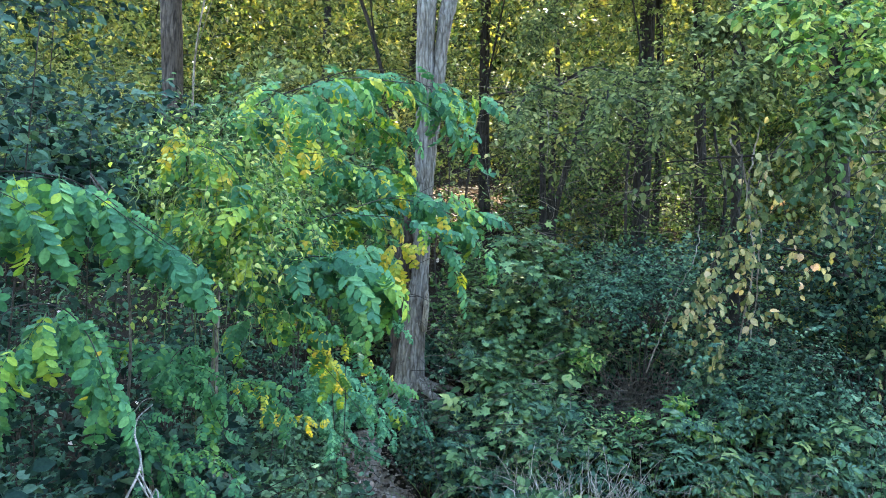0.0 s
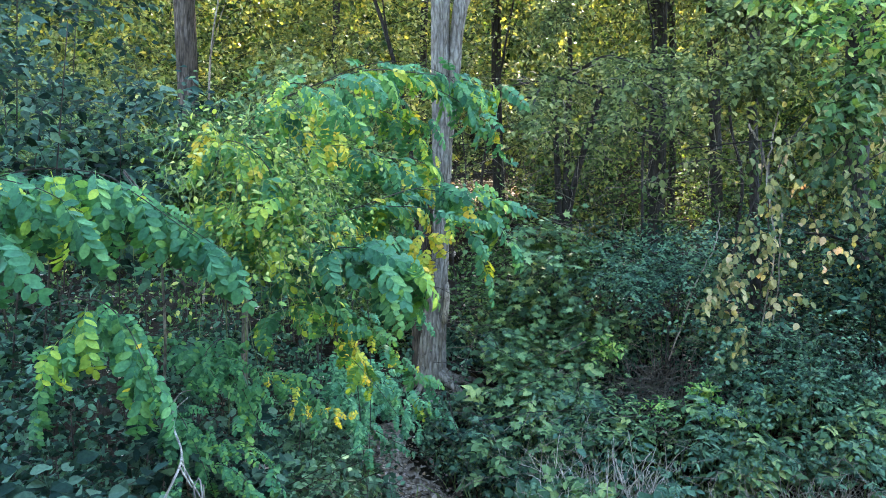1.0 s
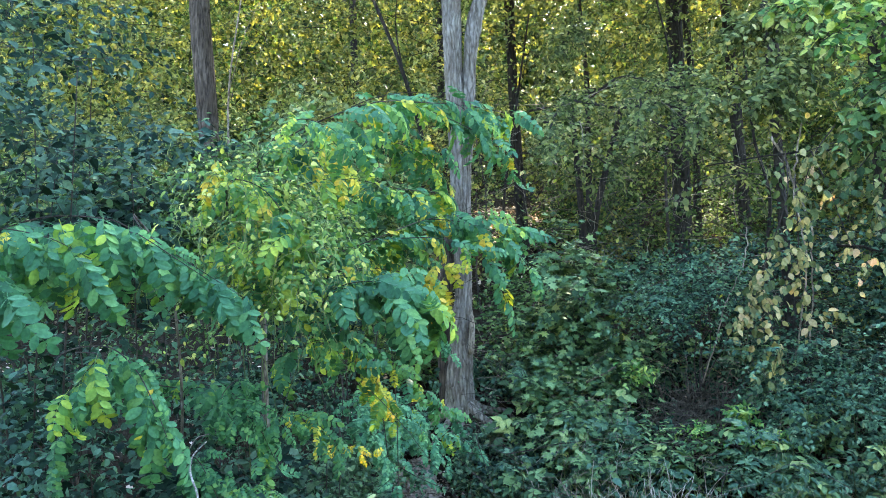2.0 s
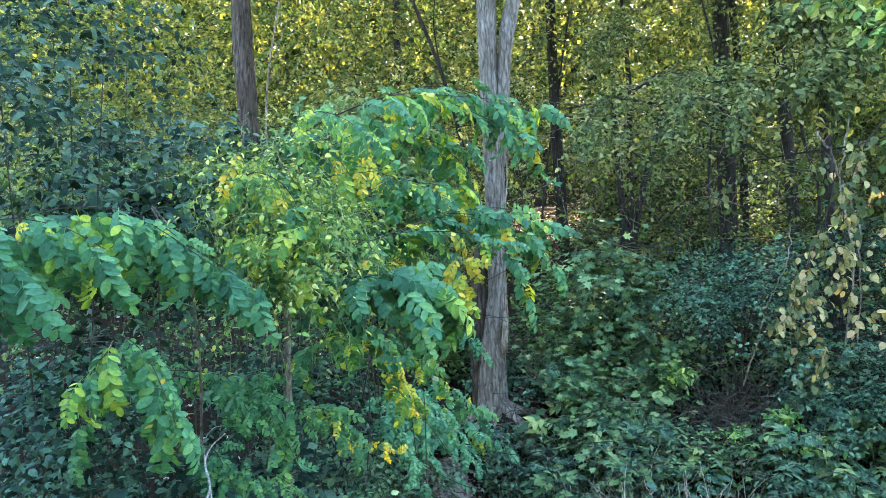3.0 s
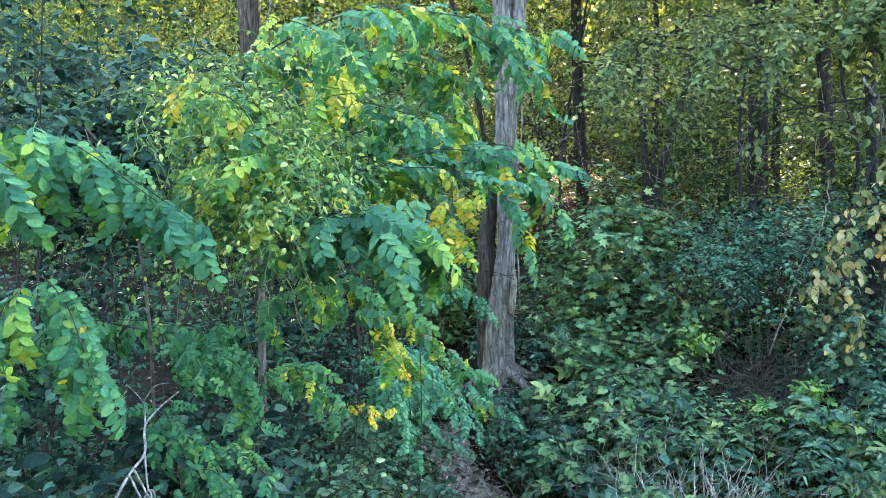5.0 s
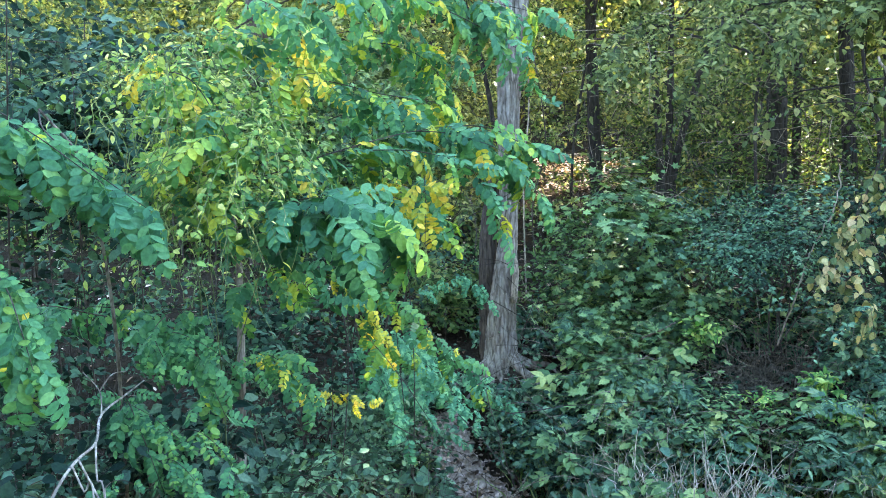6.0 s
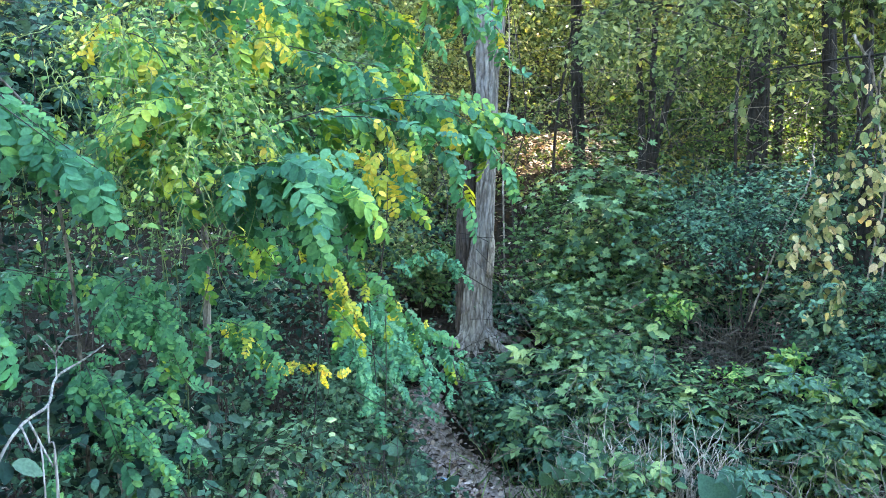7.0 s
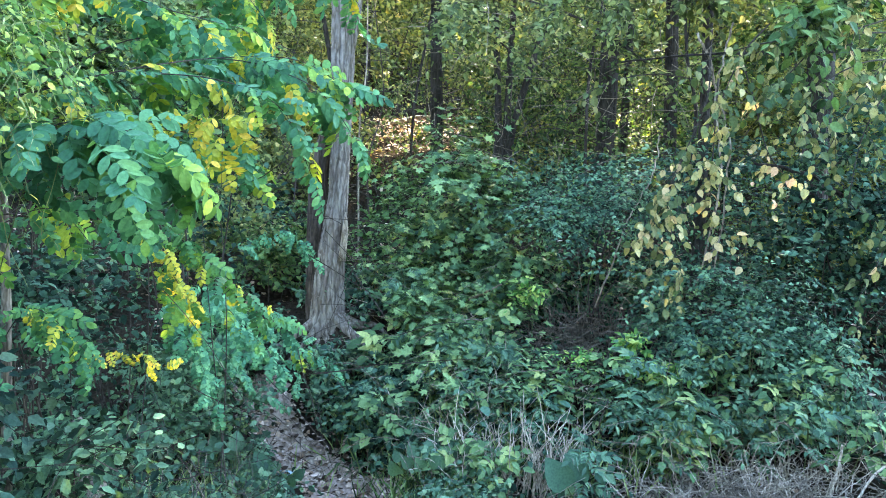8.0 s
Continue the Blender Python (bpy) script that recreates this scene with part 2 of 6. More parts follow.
# ---- mesh tools ----


def mesh_of(name, verts, tris, smooth=False):
    verts, tris = np.asarray(verts, np.float32), np.asarray(tris, np.int32)
    me = bpy.data.meshes.new(name)
    me.vertices.add(len(verts))
    me.vertices.foreach_set("co", verts.ravel())
    me.loops.add(tris.size)
    me.loops.foreach_set("vertex_index", tris.ravel())
    me.polygons.add(len(tris))
    me.polygons.foreach_set("loop_start", np.arange(0, tris.size, 3, dtype=np.int32))
    me.update(calc_edges=True)
    me.polygons.foreach_set("use_smooth", np.full(len(tris), smooth, bool))
    return me


def joined(pieces):
    vs, ts, at = [], [], 0
    for v, t in pieces:
        vs.append(np.asarray(v))
        ts.append(np.asarray(t) + at)
        at += len(v)
    return np.concatenate(vs), np.concatenate(ts)


ORIGIN = {}


def thing(name, at, label, category, group="", kind=""):
    """An Empty at the base of a thing, which parents its parts."""
    ob = new(name)
    ob.location = at
    ob.empty_display_size = 0.1
    ORIGIN[ob] = np.array(at, float)
    return tagged(ob, label, category, group, kind)


def part(name, geo, material, parent, label="", smooth=False, kind=""):
    """One mesh object under a thing or a part; geo is (vertices, triangles) in world metres."""
    verts, tris = geo
    ob = new(name, mesh_of(name, np.asarray(verts) - ORIGIN[parent], tris, smooth))
    ob.data.materials.append(material)
    ob.parent = parent
    ORIGIN[ob] = ORIGIN[parent]
    return tagged(ob, label, "", "", kind)


def single(name, geo, material, label, category, kind="", smooth=False):
    """A thing that is one mesh."""
    ob = new(name, mesh_of(name, *geo, smooth))
    ob.data.materials.append(material)
    return tagged(ob, label, category, "", kind)


def unit(v):
    v = np.asarray(v, float)
    return v / np.maximum(np.linalg.norm(v, axis=-1, keepdims=True), 1e-9)


def smooth_line(pts, n):
    """A curve through the points, in n even steps."""
    p = np.asarray(pts, float)
    if len(p) == 2:
        return p[0] + np.linspace(0, 1, n)[:, None] * (p[1] - p[0])
    e = np.vstack([2 * p[0] - p[1], p, 2 * p[-1] - p[-2]])
    s = np.linspace(0, len(p) - 1 - 1e-6, n)
    i, u = s.astype(int), (s % 1)[:, None]
    a, b, c, d = e[i], e[i + 1], e[i + 2], e[i + 3]
    return 0.5 * (2 * b + (c - a) * u + (2 * a - 5 * b + 4 * c - d) * u**2 + (3 * b - a - 3 * c + d) * u**3)


def tube(line, radii, sides=5):
    """A round tube along a line, one radius a point; closed at both ends."""
    line = np.asarray(line, float)
    n = len(line)
    r = np.interp(np.linspace(0, 1, n), np.linspace(0, 1, len(radii)), radii)
    tan = unit(np.gradient(line, axis=0))
    ref = np.where(np.abs(tan[:, 2:3]) > 0.9, np.array([[1.0, 0, 0]]), np.array([[0, 0, 1.0]]))
    if abs(tan[0, 2]) > 0.75:
        ref = np.tile([[1.0, 0, 0]], (n, 1))
    u = unit(np.cross(tan, ref))
    w = np.cross(tan, u)
    a = np.linspace(0, 2 * np.pi, sides, endpoint=False)
    rr = r[:, None] if r.ndim == 1 else r
    v = line[:, None] + rr[..., None] * (np.cos(a)[None, :, None] * u[:, None] + np.sin(a)[None, :, None] * w[:, None])
    return v.reshape(-1, 3), strip(n, sides)


def strip(n, sides):
    i, j = np.meshgrid(np.arange(n - 1), np.arange(sides), indexing="ij")
    k = (j + 1) % sides
    q = np.stack([i * sides + j, i * sides + k, (i + 1) * sides + k, (i + 1) * sides + j], -1).reshape(-1, 4)
    cap = [(0, s + 1, s) for s in range(1, sides - 1)] + [((n - 1) * sides, (n - 1) * sides + s, (n - 1) * sides + s + 1) for s in range(1, sides - 1)]
    return np.concatenate([q[:, [0, 1, 2]], q[:, [0, 2, 3]], np.array(cap)])


def trunk(rng, line, radii, sides=72, step=0.022, ridge=0.13, flare=0.0, knots=2):
    """A trunk with furrowed bark, swelling where it meets the ground."""
    length = np.linalg.norm(np.diff(line, axis=0), axis=1).sum()
    n = max(12, int(length / step))
    c = smooth_line(line, n)
    s = np.linspace(0, 1, n)
    z = (s * length)[:, None]
    a = np.linspace(0, 2 * np.pi, sides, endpoint=False)[None]
    r = np.interp(s, np.linspace(0, 1, len(radii)), radii)[:, None]
    ph = rng.uniform(0, 6.28, 8)
    furrow = np.abs(np.sin(6 * a + 0.9 * np.sin(3.1 * z + ph[0]) + 0.6 * np.sin(9.7 * z + ph[1]) + ph[2]))
    furrow += 0.6 * np.abs(np.sin(10 * a - 1.1 * np.sin(4.3 * z + ph[3]) + 0.8 * np.sin(17 * z + 3 * a + ph[4])))
    lump = 0.05 * np.sin(2 * a + 2.1 * z + ph[5]) + 0.04 * np.sin(3 * a - 1.3 * z + ph[6])
    root = flare * np.exp(-z / 0.16) * (0.55 + 0.6 * np.maximum(0, np.sin(2.5 * a + ph[7])))
    rad = r * (1 + ridge * (furrow - 0.9) + lump + root + rng.normal(0, 0.012, (n, sides)))
    for _ in range(knots):
        zc, ac = rng.uniform(0.15, 0.9) * length, rng.uniform(0, 6.28)
        rad += 0.25 * r * np.exp(-(((z - zc) / 0.05) ** 2) - (np.angle(np.exp(1j * (a - ac))) / 0.35) ** 2)
    u, w = np.array([1.0, 0, 0]), np.array([0, 1.0, 0])
    v = c[:, None] + rad[..., None] * (np.cos(a)[..., None] * u + np.sin(a)[..., None] * w)
    return v.reshape(-1, 3), strip(n, sides)


def blade(rows, fold=0.10, sag=0.12):
    """Leaf outline from (along, half width) rows: a folded, drooping blade of length 1 along y."""
    v, t = [], []
    for y, w in rows:
        zf, zs = fold * w * 2, -sag * y * y
        v += [(-w, y, zs + zf), (0, y, zs), (w, y, zs + zf)]
    for i in range(len(rows) - 1):
        for a, b in ((0, 1), (1, 2)):
            p, q, r, s = 3 * i + a, 3 * i + b, 3 * i + 3 + b, 3 * i + 3 + a
            if rows[i][1] > 0 or a == 1 or b == 1:
                t += [(p, q, r)] if rows[i][1] > 0 else []
            t += [(p, r, s)] if rows[i + 1][1] > 0 else []
            if rows[i][1] == 0 and rows[i + 1][1] > 0:
                pass
    v, t = np.array(v, float), np.array(t)
    used = np.unique(t)
    return v[used], np.searchsorted(used, t)


OVATE = blade(((0.0, 0.02), (0.28, 0.28), (0.66, 0.21), (1.0, 0.012)))
OVAL = blade(((0.0, 0.03), (0.12, 0.16), (0.36, 0.27), (0.64, 0.275), (0.86, 0.17), (1.0, 0.03)), 0.07, 0.12)
LANCE = blade(((0.0, 0.01), (0.35, 0.18), (0.7, 0.13), (1.0, 0.008)), 0.12, 0.18)
ROUND = blade(((0.0, 0.04), (0.12, 0.23), (0.36, 0.34), (0.64, 0.29), (0.86, 0.14), (1.0, 0.015)), 0.12, 0.16)
SMALL = (np.array([(0, 0, 0), (-0.25, 0.27, 0.05), (-0.23, 0.64, 0.02), (0, 1, -0.13), (0.23, 0.64, 0.03), (0.25, 0.27, 0.03)]), np.array([(0, 5, 1), (1, 5, 4), (1, 4, 2), (2, 4, 3)]))
FAR = (np.array([(0, 0, 0), (-0.3, 0.45, 0.06), (0.3, 0.45, 0.06), (0, 1, -0.1)]), np.array([(0, 2, 1), (1, 2, 3)]))


def lobed():
    pts = [(0, 0)]
    for ang, r in ((-150, 0.24), (-106, 0.42), (-80, 0.23), (-52, 0.55), (-27, 0.28), (0, 0.64), (27, 0.28), (52, 0.55), (80, 0.23), (106, 0.42), (150, 0.24)):
        pts.append((r * math.sin(radians(ang)), 0.38 + r * math.cos(radians(ang))))
    v = [(0, 0.36, -0.03)] + [(x, y, 0.10 * abs(x) - 0.12 * y * y) for x, y in pts]
    return np.array(v), np.array([(0, i, i + 1) for i in range(1, len(pts))] + [(0, len(pts), 1)])


LOBED = lobed()


def many(template, pos, along, normal, size):
    """One mesh of leaves: each at pos, its rib along a way, its face towards normal."""
    tv, tt = template
    y = unit(along)
    x = unit(np.cross(y, normal))
    z = np.cross(x, y)
    s = np.asarray(size, float)[:, None, None]
    v = pos[:, None] + s * (tv[None, :, 0:1] * x[:, None] + tv[None, :, 1:2] * y[:, None] + tv[None, :, 2:3] * z[:, None])
    t = tt[None] + (np.arange(len(pos)) * len(tv))[:, None, None]
    return v.reshape(-1, 3), t.reshape(-1, 3)


def shoots(rng, start, way, length, k, droop):
    """Thin drooping shoots: the k nodes of each and the way it runs there."""
    n = len(start)
    s = np.linspace(0.12, 1, k)[None, :, None]
    ln = (length * rng.uniform(0.6, 1.3, n))[:, None, None]
    d = unit(way)[:, None]
    bend = rng.normal(0, 0.18, (n, 1, 3)) * s * s
    pos = start[:, None] + ln * (d * s + bend + np.array([0, 0, -droop]) * s * s)
    tan = unit(d + 2 * bend + np.array([0, 0, -2 * droop]) * s)
    return pos, tan


def leaves_on(rng, pos, tan, size, wild=0.45, hang=0.3, keep=1.0):
    n, k, _ = pos.shape
    side = unit(np.cross(tan, np.array([0, 0, 1.0]) + rng.normal(0, 0.15, (n, 1, 3))))
    flip = np.where(np.arange(k) % 2, 1.0, -1.0)[None, :, None]
    along = 0.5 * tan + 0.9 * flip * side + rng.normal(0, wild, (n, k, 3)) + np.array([0, 0, -hang])
    normal = np.array([0, -0.45, 0.8]) + rng.normal(0, 0.3, (n, 1, 3)) + rng.normal(0, 0.7 * wild, (n, k, 3))
    sz = size * rng.uniform(0.55, 1.25, (n, k))
    pick = rng.random(n * k) < keep
    return pos.reshape(-1, 3)[pick], along.reshape(-1, 3)[pick], normal.reshape(-1, 3)[pick], sz.ravel()[pick]


def thin_tubes(lines, radius):
    """Many three-sided shoots in one mesh; lines is (n, k, 3)."""
    n, k, _ = lines.shape
    r = radius * np.linspace(1, 0.35, k)
    a = np.array([0, 2.1, 4.2])
    off = np.stack([np.cos(a), np.sin(a), 0 * a], -1)
    off2 = np.stack([0 * a, np.cos(a), np.sin(a)], -1)
    tall = (np.abs(lines[:, -1, 2] - lines[:, 0, 2]) > 0.6 * np.linalg.norm(lines[:, -1] - lines[:, 0], axis=-1))[:, None, None, None]
    o = np.where(tall, off[None, None], off2[None, None] + np.array([0.4, 0, 0]) * np.cos(a)[None, None, :, None])
    v = lines[:, :, None] + r[None, :, None, None] * o
    i, j = np.meshgrid(np.arange(k - 1), np.arange(3), indexing="ij")
    m = (j + 1) % 3
    q = np.stack([i * 3 + j, i * 3 + m, i * 3 + 3 + m, i * 3 + 3 + j], -1).reshape(-1, 4)
    t = np.concatenate([q[:, [0, 1, 2]], q[:, [0, 2, 3]]])
    t = t[None] + (np.arange(n) * 3 * k)[:, None, None]
    return v.reshape(-1, 3), t.reshape(-1, 3)


def ball(rng, n, low=-0.5, inner=0.35):
    d = unit(rng.normal(0, 1, (4 * n, 3)))
    d = d[d[:, 2] > low][:n]
    return d, rng.uniform(inner, 1.0, (len(d), 1)) ** 0.6


SHAFTS = (((0.25, 14.2, 2.15), 0.95, -0.4), ((-0.68, 2.95, 1.6), 0.1, 0.6), ((4.6, 16.0, 4.4), 0.6, -0.3))
HOLLOWS = (((1.9, 6.25, 0.27), (0.36, 0.5, 0.17)), ((0.36, 6.4, 0.02), (0.2, 0.35, 0.13)), ((2.5, 5.8, -0.33), (0.36, 0.25, 0.13)), ((1.52, 5.7, -0.36), (0.18, 0.25, 0.13)), ((2.7, 5.36, -0.6), (0.85, 0.3, 0.2)), ((0.6, 9.2, 2.7), (0.36, 2.0, 1.2)), ((1.45, 9.2, 2.1), (0.34, 1.1, 0.7)), ((2.5, 9.2, 2.3), (0.4, 1.3, 0.6)), ((3.3, 9.2, 2.5), (0.36, 1.3, 0.7)), ((-0.45, 6.2, -0.45), (0.2, 0.22, 0.2)), ((-0.2, 5.9, -0.62), (0.16, 0.28, 0.2)), ((0.04, 5.5, -0.68), (0.17, 0.36, 0.2)), ((-0.86, 4.15, -0.2), (0.14, 0.4, 0.3)), ((-0.62, 3.65, -0.02), (0.12, 0.35, 0.22)))


def shaded(p):
    """Which points lie outside the gaps in the canopy through which the sun falls."""
    ok = np.ones(len(p), bool)
    way = np.array(sun_way)
    for at, wide, first in SHAFTS:
        off = p - np.array(at)
        along = off @ way
        side = np.linalg.norm(off - along[:, None] * way, axis=1)
        ok &= ~((along > first) & (side < wide * (1 + 0.3 * np.sin(3 * along))))
    for at, radii in HOLLOWS:
        ok &= (((p - np.array(at)) / np.array(radii)) ** 2).sum(1) > 1
    return ok


# ---- the ground ----
ROW = np.array([-400, -60, 0, 3.0, 4.6, 5.3, 5.8, 6.25, 6.6, 7.0, 8.0, 10.0, 14.2, 20.0, 28.0, 40.0, 60.0, 400.0])
ROW_Z = np.array([-0.6, -0.5, -0.32, -0.4, -0.82, -0.9, -0.76, -0.42, -0.08, 0.12, 0.42, 0.95, 2.05, 3.4, 5.2, 10.5, 20.0, 30.0])


def path_x(y):
    """The middle line of the trodden path."""
    return -0.52 + 1.02 * np.clip(6.28 - y, -0.3, 0.8) + 0.1 * np.clip(5.48 - y, 0, 3)


def path_half(y):
    return 0.21 + 0.16 * np.clip(6.3 - y, 0, 0.9)


def ground_z(x, y):
    x, y = np.asarray(x, float), np.asarray(y, float)
    z = np.interp(y, ROW, ROW_Z)
    bank = np.exp(-(((y - 6.2) / 0.9) ** 2))
    z = z + bank * 0.10 * np.clip(x - 0.4, 0, 2.0)
    cx = path_x(y)
    z = z - 0.14 * np.exp(-(((x - cx) / 0.3) ** 2) - ((y - 6.0) / 0.75) ** 2)
    z = z + 0.10 * np.exp(-(((x + 0.08) / 0.34) ** 2) - ((y - 6.72) / 0.28) ** 2)
    near = np.exp(-(((y - 6) / 14) ** 2))
    return z + near * (0.035 * np.sin(2.3 * x + 1.1 * y) + 0.03 * np.sin(3.7 * y - 1.9 * x + 1) + 0.012 * np.sin(11 * x + 5 * y) + 0.010 * np.sin(9 * y - 7 * x))


def spaced(far, a, b, step):
    out = np.concatenate([np.linspace(-1, 0, 14)[:-1] ** 3 * (far + a) + a, np.arange(a, b, step), b + np.linspace(0, 1, 14) ** 3 * (far - b)])
    return out


def build_ground():
    gx, gy = spaced(400, -5.0, 6.0, 0.09), spaced(400, 3.0, 16.0, 0.09)
    xx, yy = np.meshgrid(gx, gy)
    rng = np.random.default_rng(3)
    zz = ground_z(xx, yy) + rng.normal(0, 0.006, xx.shape)
    v = np.stack([xx, yy, zz], -1).reshape(-1, 3)
    h, w = xx.shape
    i, j = np.meshgrid(np.arange(h - 1), np.arange(w - 1), indexing="ij")
    a = i * w + j
    q = np.stack([a, a + 1, a + w + 1, a + w], -1).reshape(-1, 4)
    single("ground", (v, np.concatenate([q[:, [0, 1, 2]], q[:, [0, 2, 3]]])), SOIL, "woodland soil, darkened for shade, rising as a bank into a wooded slope", "ground", "structure", True)


build_ground()


def build_path():
    """A narrow trodden way down the bank, a little proud of the soil, with ragged edges."""
    rng = np.random.default_rng(4)
    n, m = 120, 21
    y = np.linspace(4.4, 6.4, n)[:, None]
    cx = path_x(y)
    half = path_half(y) + 0.05 * np.sin(4 * y) + 0.04 * np.sin(11 * y) + rng.normal(0, 0.03, (n, 1))
    u = np.linspace(-1, 1, m)[None]
    x = cx + half * u
    z = ground_z(x, y + 0 * x) + 0.05 * (1 - u**6) - 0.022 + rng.normal(0, 0.007, (n, m))
    v = np.stack([x, y + 0 * x, z + 0.006], -1).reshape(-1, 3)
    i, j = np.meshgrid(np.arange(n - 1), np.arange(m - 1), indexing="ij")
    a = i * m + j
    q = np.stack([a, a + 1, a + m + 1, a + m], -1).reshape(-1, 4)
    single("path", (v, np.concatenate([q[:, [0, 1, 2]], q[:, [0, 2, 3]]])), DUST, "narrow trodden earth path down the bank", "path", "structure", True)


build_path()


def on_ground(x, y, dz=0.0):
    return (x, y, float(ground_z(x, y)) + dz)


# ---- trees ----


def crown(rng, ob, centre, radii, n, k, size, length, material, template=FAR, droop=0.3, low=-0.6, name="crown"):
    d, u = ball(rng, n, low)
    start = np.array(centre) + d * u * np.array(radii)
    pos, tan = shoots(rng, start, d * np.array([1, 1, 0.5]) + rng.normal(0, 0.4, d.shape), length, k, droop)
    ok = shaded(pos[:, 0]) & shaded(pos[:, 3]) & shaded(pos[:, -1])
    pos, tan = pos[ok], tan[ok]
    part(name, many(template, *leaves_on(rng, pos, tan, size)), material, ob)
    return pos


def limbs(rng, ob, root, pos, count, radius, material, name="limb"):
    for p in pos[rng.choice(len(pos), count, replace=False)]:
        a, b = np.array(root), p[0]
        mid = (a + b) / 2 + np.array([0, 0, 0.12]) * np.linalg.norm(b - a) + rng.normal(0, 0.06, 3)
        part(name, tube(smooth_line([a, mid, b, p[-1]], 14), [radius, radius * 0.6, radius * 0.3, radius * 0.12], 6), material, ob, smooth=True)


def main_tree():
    rng = np.random.default_rng(11)
    t = thing("locust_tree", on_ground(-0.12, 6.7), "tall twin-stemmed locust tree with grey furrowed bark on the bank", "tree")
    leader = [(-0.09, 6.68, -0.14)] + [(-0.11, 6.68, 0.09), (-0.095, 6.68, 0.54), (-0.055, 6.69, 1.04), (-0.05, 6.7, 1.55), (-0.055, 6.7, 2.05), (-0.065, 6.7, 2.55), (-0.085, 6.7, 3.05), (-0.09, 6.7, 3.56), (-0.09, 6.7, 4.06)] + [(-0.1, 6.8, 6.0), (-0.2, 6.9, 8.0)]
    fork = [(-0.03, 6.72, 2.1)] + [(0.02, 6.7, 2.5), (0.05, 6.68, 2.9), (0.065, 6.7, 3.2), (0.115, 6.72, 3.57), (0.22, 6.78, 3.95)] + [(0.6, 7.0, 5.2), (0.9, 7.2, 7.0)]
    back = [(-0.19, 6.74, -0.12), (-0.205, 6.74, 0.24), (-0.23, 6.76, 0.64), (-0.235, 6.78, 1.04), (-0.2, 6.79, 1.4), (-0.13, 6.76, 1.75)]
    part("trunk", trunk(rng, leader, [0.155, 0.128, 0.104, 0.078, 0.074, 0.082, 0.084, 0.084, 0.084, 0.08, 0.07, 0.05], sides=60, flare=0.6), BARK, t, "furrowed main stem", True)
    part("stem", trunk(rng, fork, [0.05, 0.056, 0.058, 0.058, 0.066, 0.06, 0.05, 0.035], 48), BARK, t, "fork that leans away", True)
    # Same grey bark as the trunk; the darker brown stands in for its shade.
    part("stem", trunk(rng, back, [0.10, 0.09, 0.08, 0.072, 0.066, 0.05], 48), BARK_BROWN, t, "stem grown against the first, its shade painted as brown bark", True)
    part("snag", tube(smooth_line([(0.0, 6.6, 0.55), (0.02, 6.58, 0.78), (0.025, 6.57, 0.93)], 8), [0.03, 0.028, 0.006], 7), DEADWOOD, t, "pale splintered strip of dead wood", True)
    for x, y, r in ((0.2, 6.52, 0.04), (-0.4, 6.55, 0.04), (0.3, 6.66, 0.035), (0.24, 6.6, 0.025), (-0.28, 6.5, 0.03)):
        gz = float(ground_z(x, y))
        wob = rng.normal(0, 0.03, 3)
        part("root", tube(smooth_line([(-0.1, 6.66, 0.16), ((x - 0.1) / 2, (y + 6.62) / 2, 0.05 + gz * 0.35), (x, y, gz + 0.01), (x * 1.5 + wob[0], y - 0.12 + wob[1], gz - 0.12)], 16), [r * 1.2, r, r * 0.7, r * 0.3], 8), BARK, t, smooth=True)
    pos = crown(rng, t, (-0.3, 8.3, 6.7), (3.0, 1.8, 1.9), 1100, 8, 0.08, 0.6, MAPLE)
    limbs(rng, t, (-0.12, 6.85, 6.0), pos, 9, 0.05, BARK)


main_tree()


def woodland_tree(seed, base, top, r0, r1, bark, label, crown_r, leaf_mat_, crown_h=3.0, low_shoots=0, lean=0.0):
    """A trunk from the ground up into its crown, with limbs and a crown."""
    rng = np.random.default_rng(seed)
    x0, y0 = base
    x1, y1, z1 = top
    z0 = float(ground_z(x0, y0))
    t = thing("woodland_tree", (x0, y0, z0), label, "tree", "trees of the wood")
    wob = rng.normal(0, 0.04, (2, 2))
    line = [(x0, y0, z0 - 0.15), (x0, y0, z0 + 0.05)]
    for f, (a, b) in zip((0.35, 0.7), wob):
        line.append((x0 + (x1 - x0) * f + a, y0 + (y1 - y0) * f + b, z0 + (z1 - z0) * f))
    line.append((x1, y1, z1))
    sides = 36 if r0 > 0.1 and y0 < 11 else 20
    part("trunk", trunk(rng, line, [r0 * 1.05, r0, (r0 + r1) / 2, r1], sides, 0.05 if y0 < 11 else 0.12, 0.09, 0.35), bark, t, "", True)
    pos = crown(rng, t, (x1, y1, z1 + crown_h * 0.3), (crown_r, crown_r, crown_h), 300, 8, 0.11, 0.7, leaf_mat_)
    limbs(rng, t, (x1, y1, z1 - 0.3), pos, 6, r1 * 0.6, bark)
    return t


woodland_tree(21, (-3.25, 8.8), (-3.3, 8.8, 6.6), 0.135, 0.10, BARK_BROWN, "straight brown-barked trunk of a forest tree", 2.6, MAPLE)
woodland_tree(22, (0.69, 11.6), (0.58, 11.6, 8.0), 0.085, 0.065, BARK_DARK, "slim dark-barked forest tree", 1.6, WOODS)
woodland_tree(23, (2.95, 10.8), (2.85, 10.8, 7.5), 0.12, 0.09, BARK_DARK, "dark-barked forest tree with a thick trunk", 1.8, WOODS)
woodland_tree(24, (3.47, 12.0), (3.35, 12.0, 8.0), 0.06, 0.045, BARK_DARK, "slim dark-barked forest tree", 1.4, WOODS)
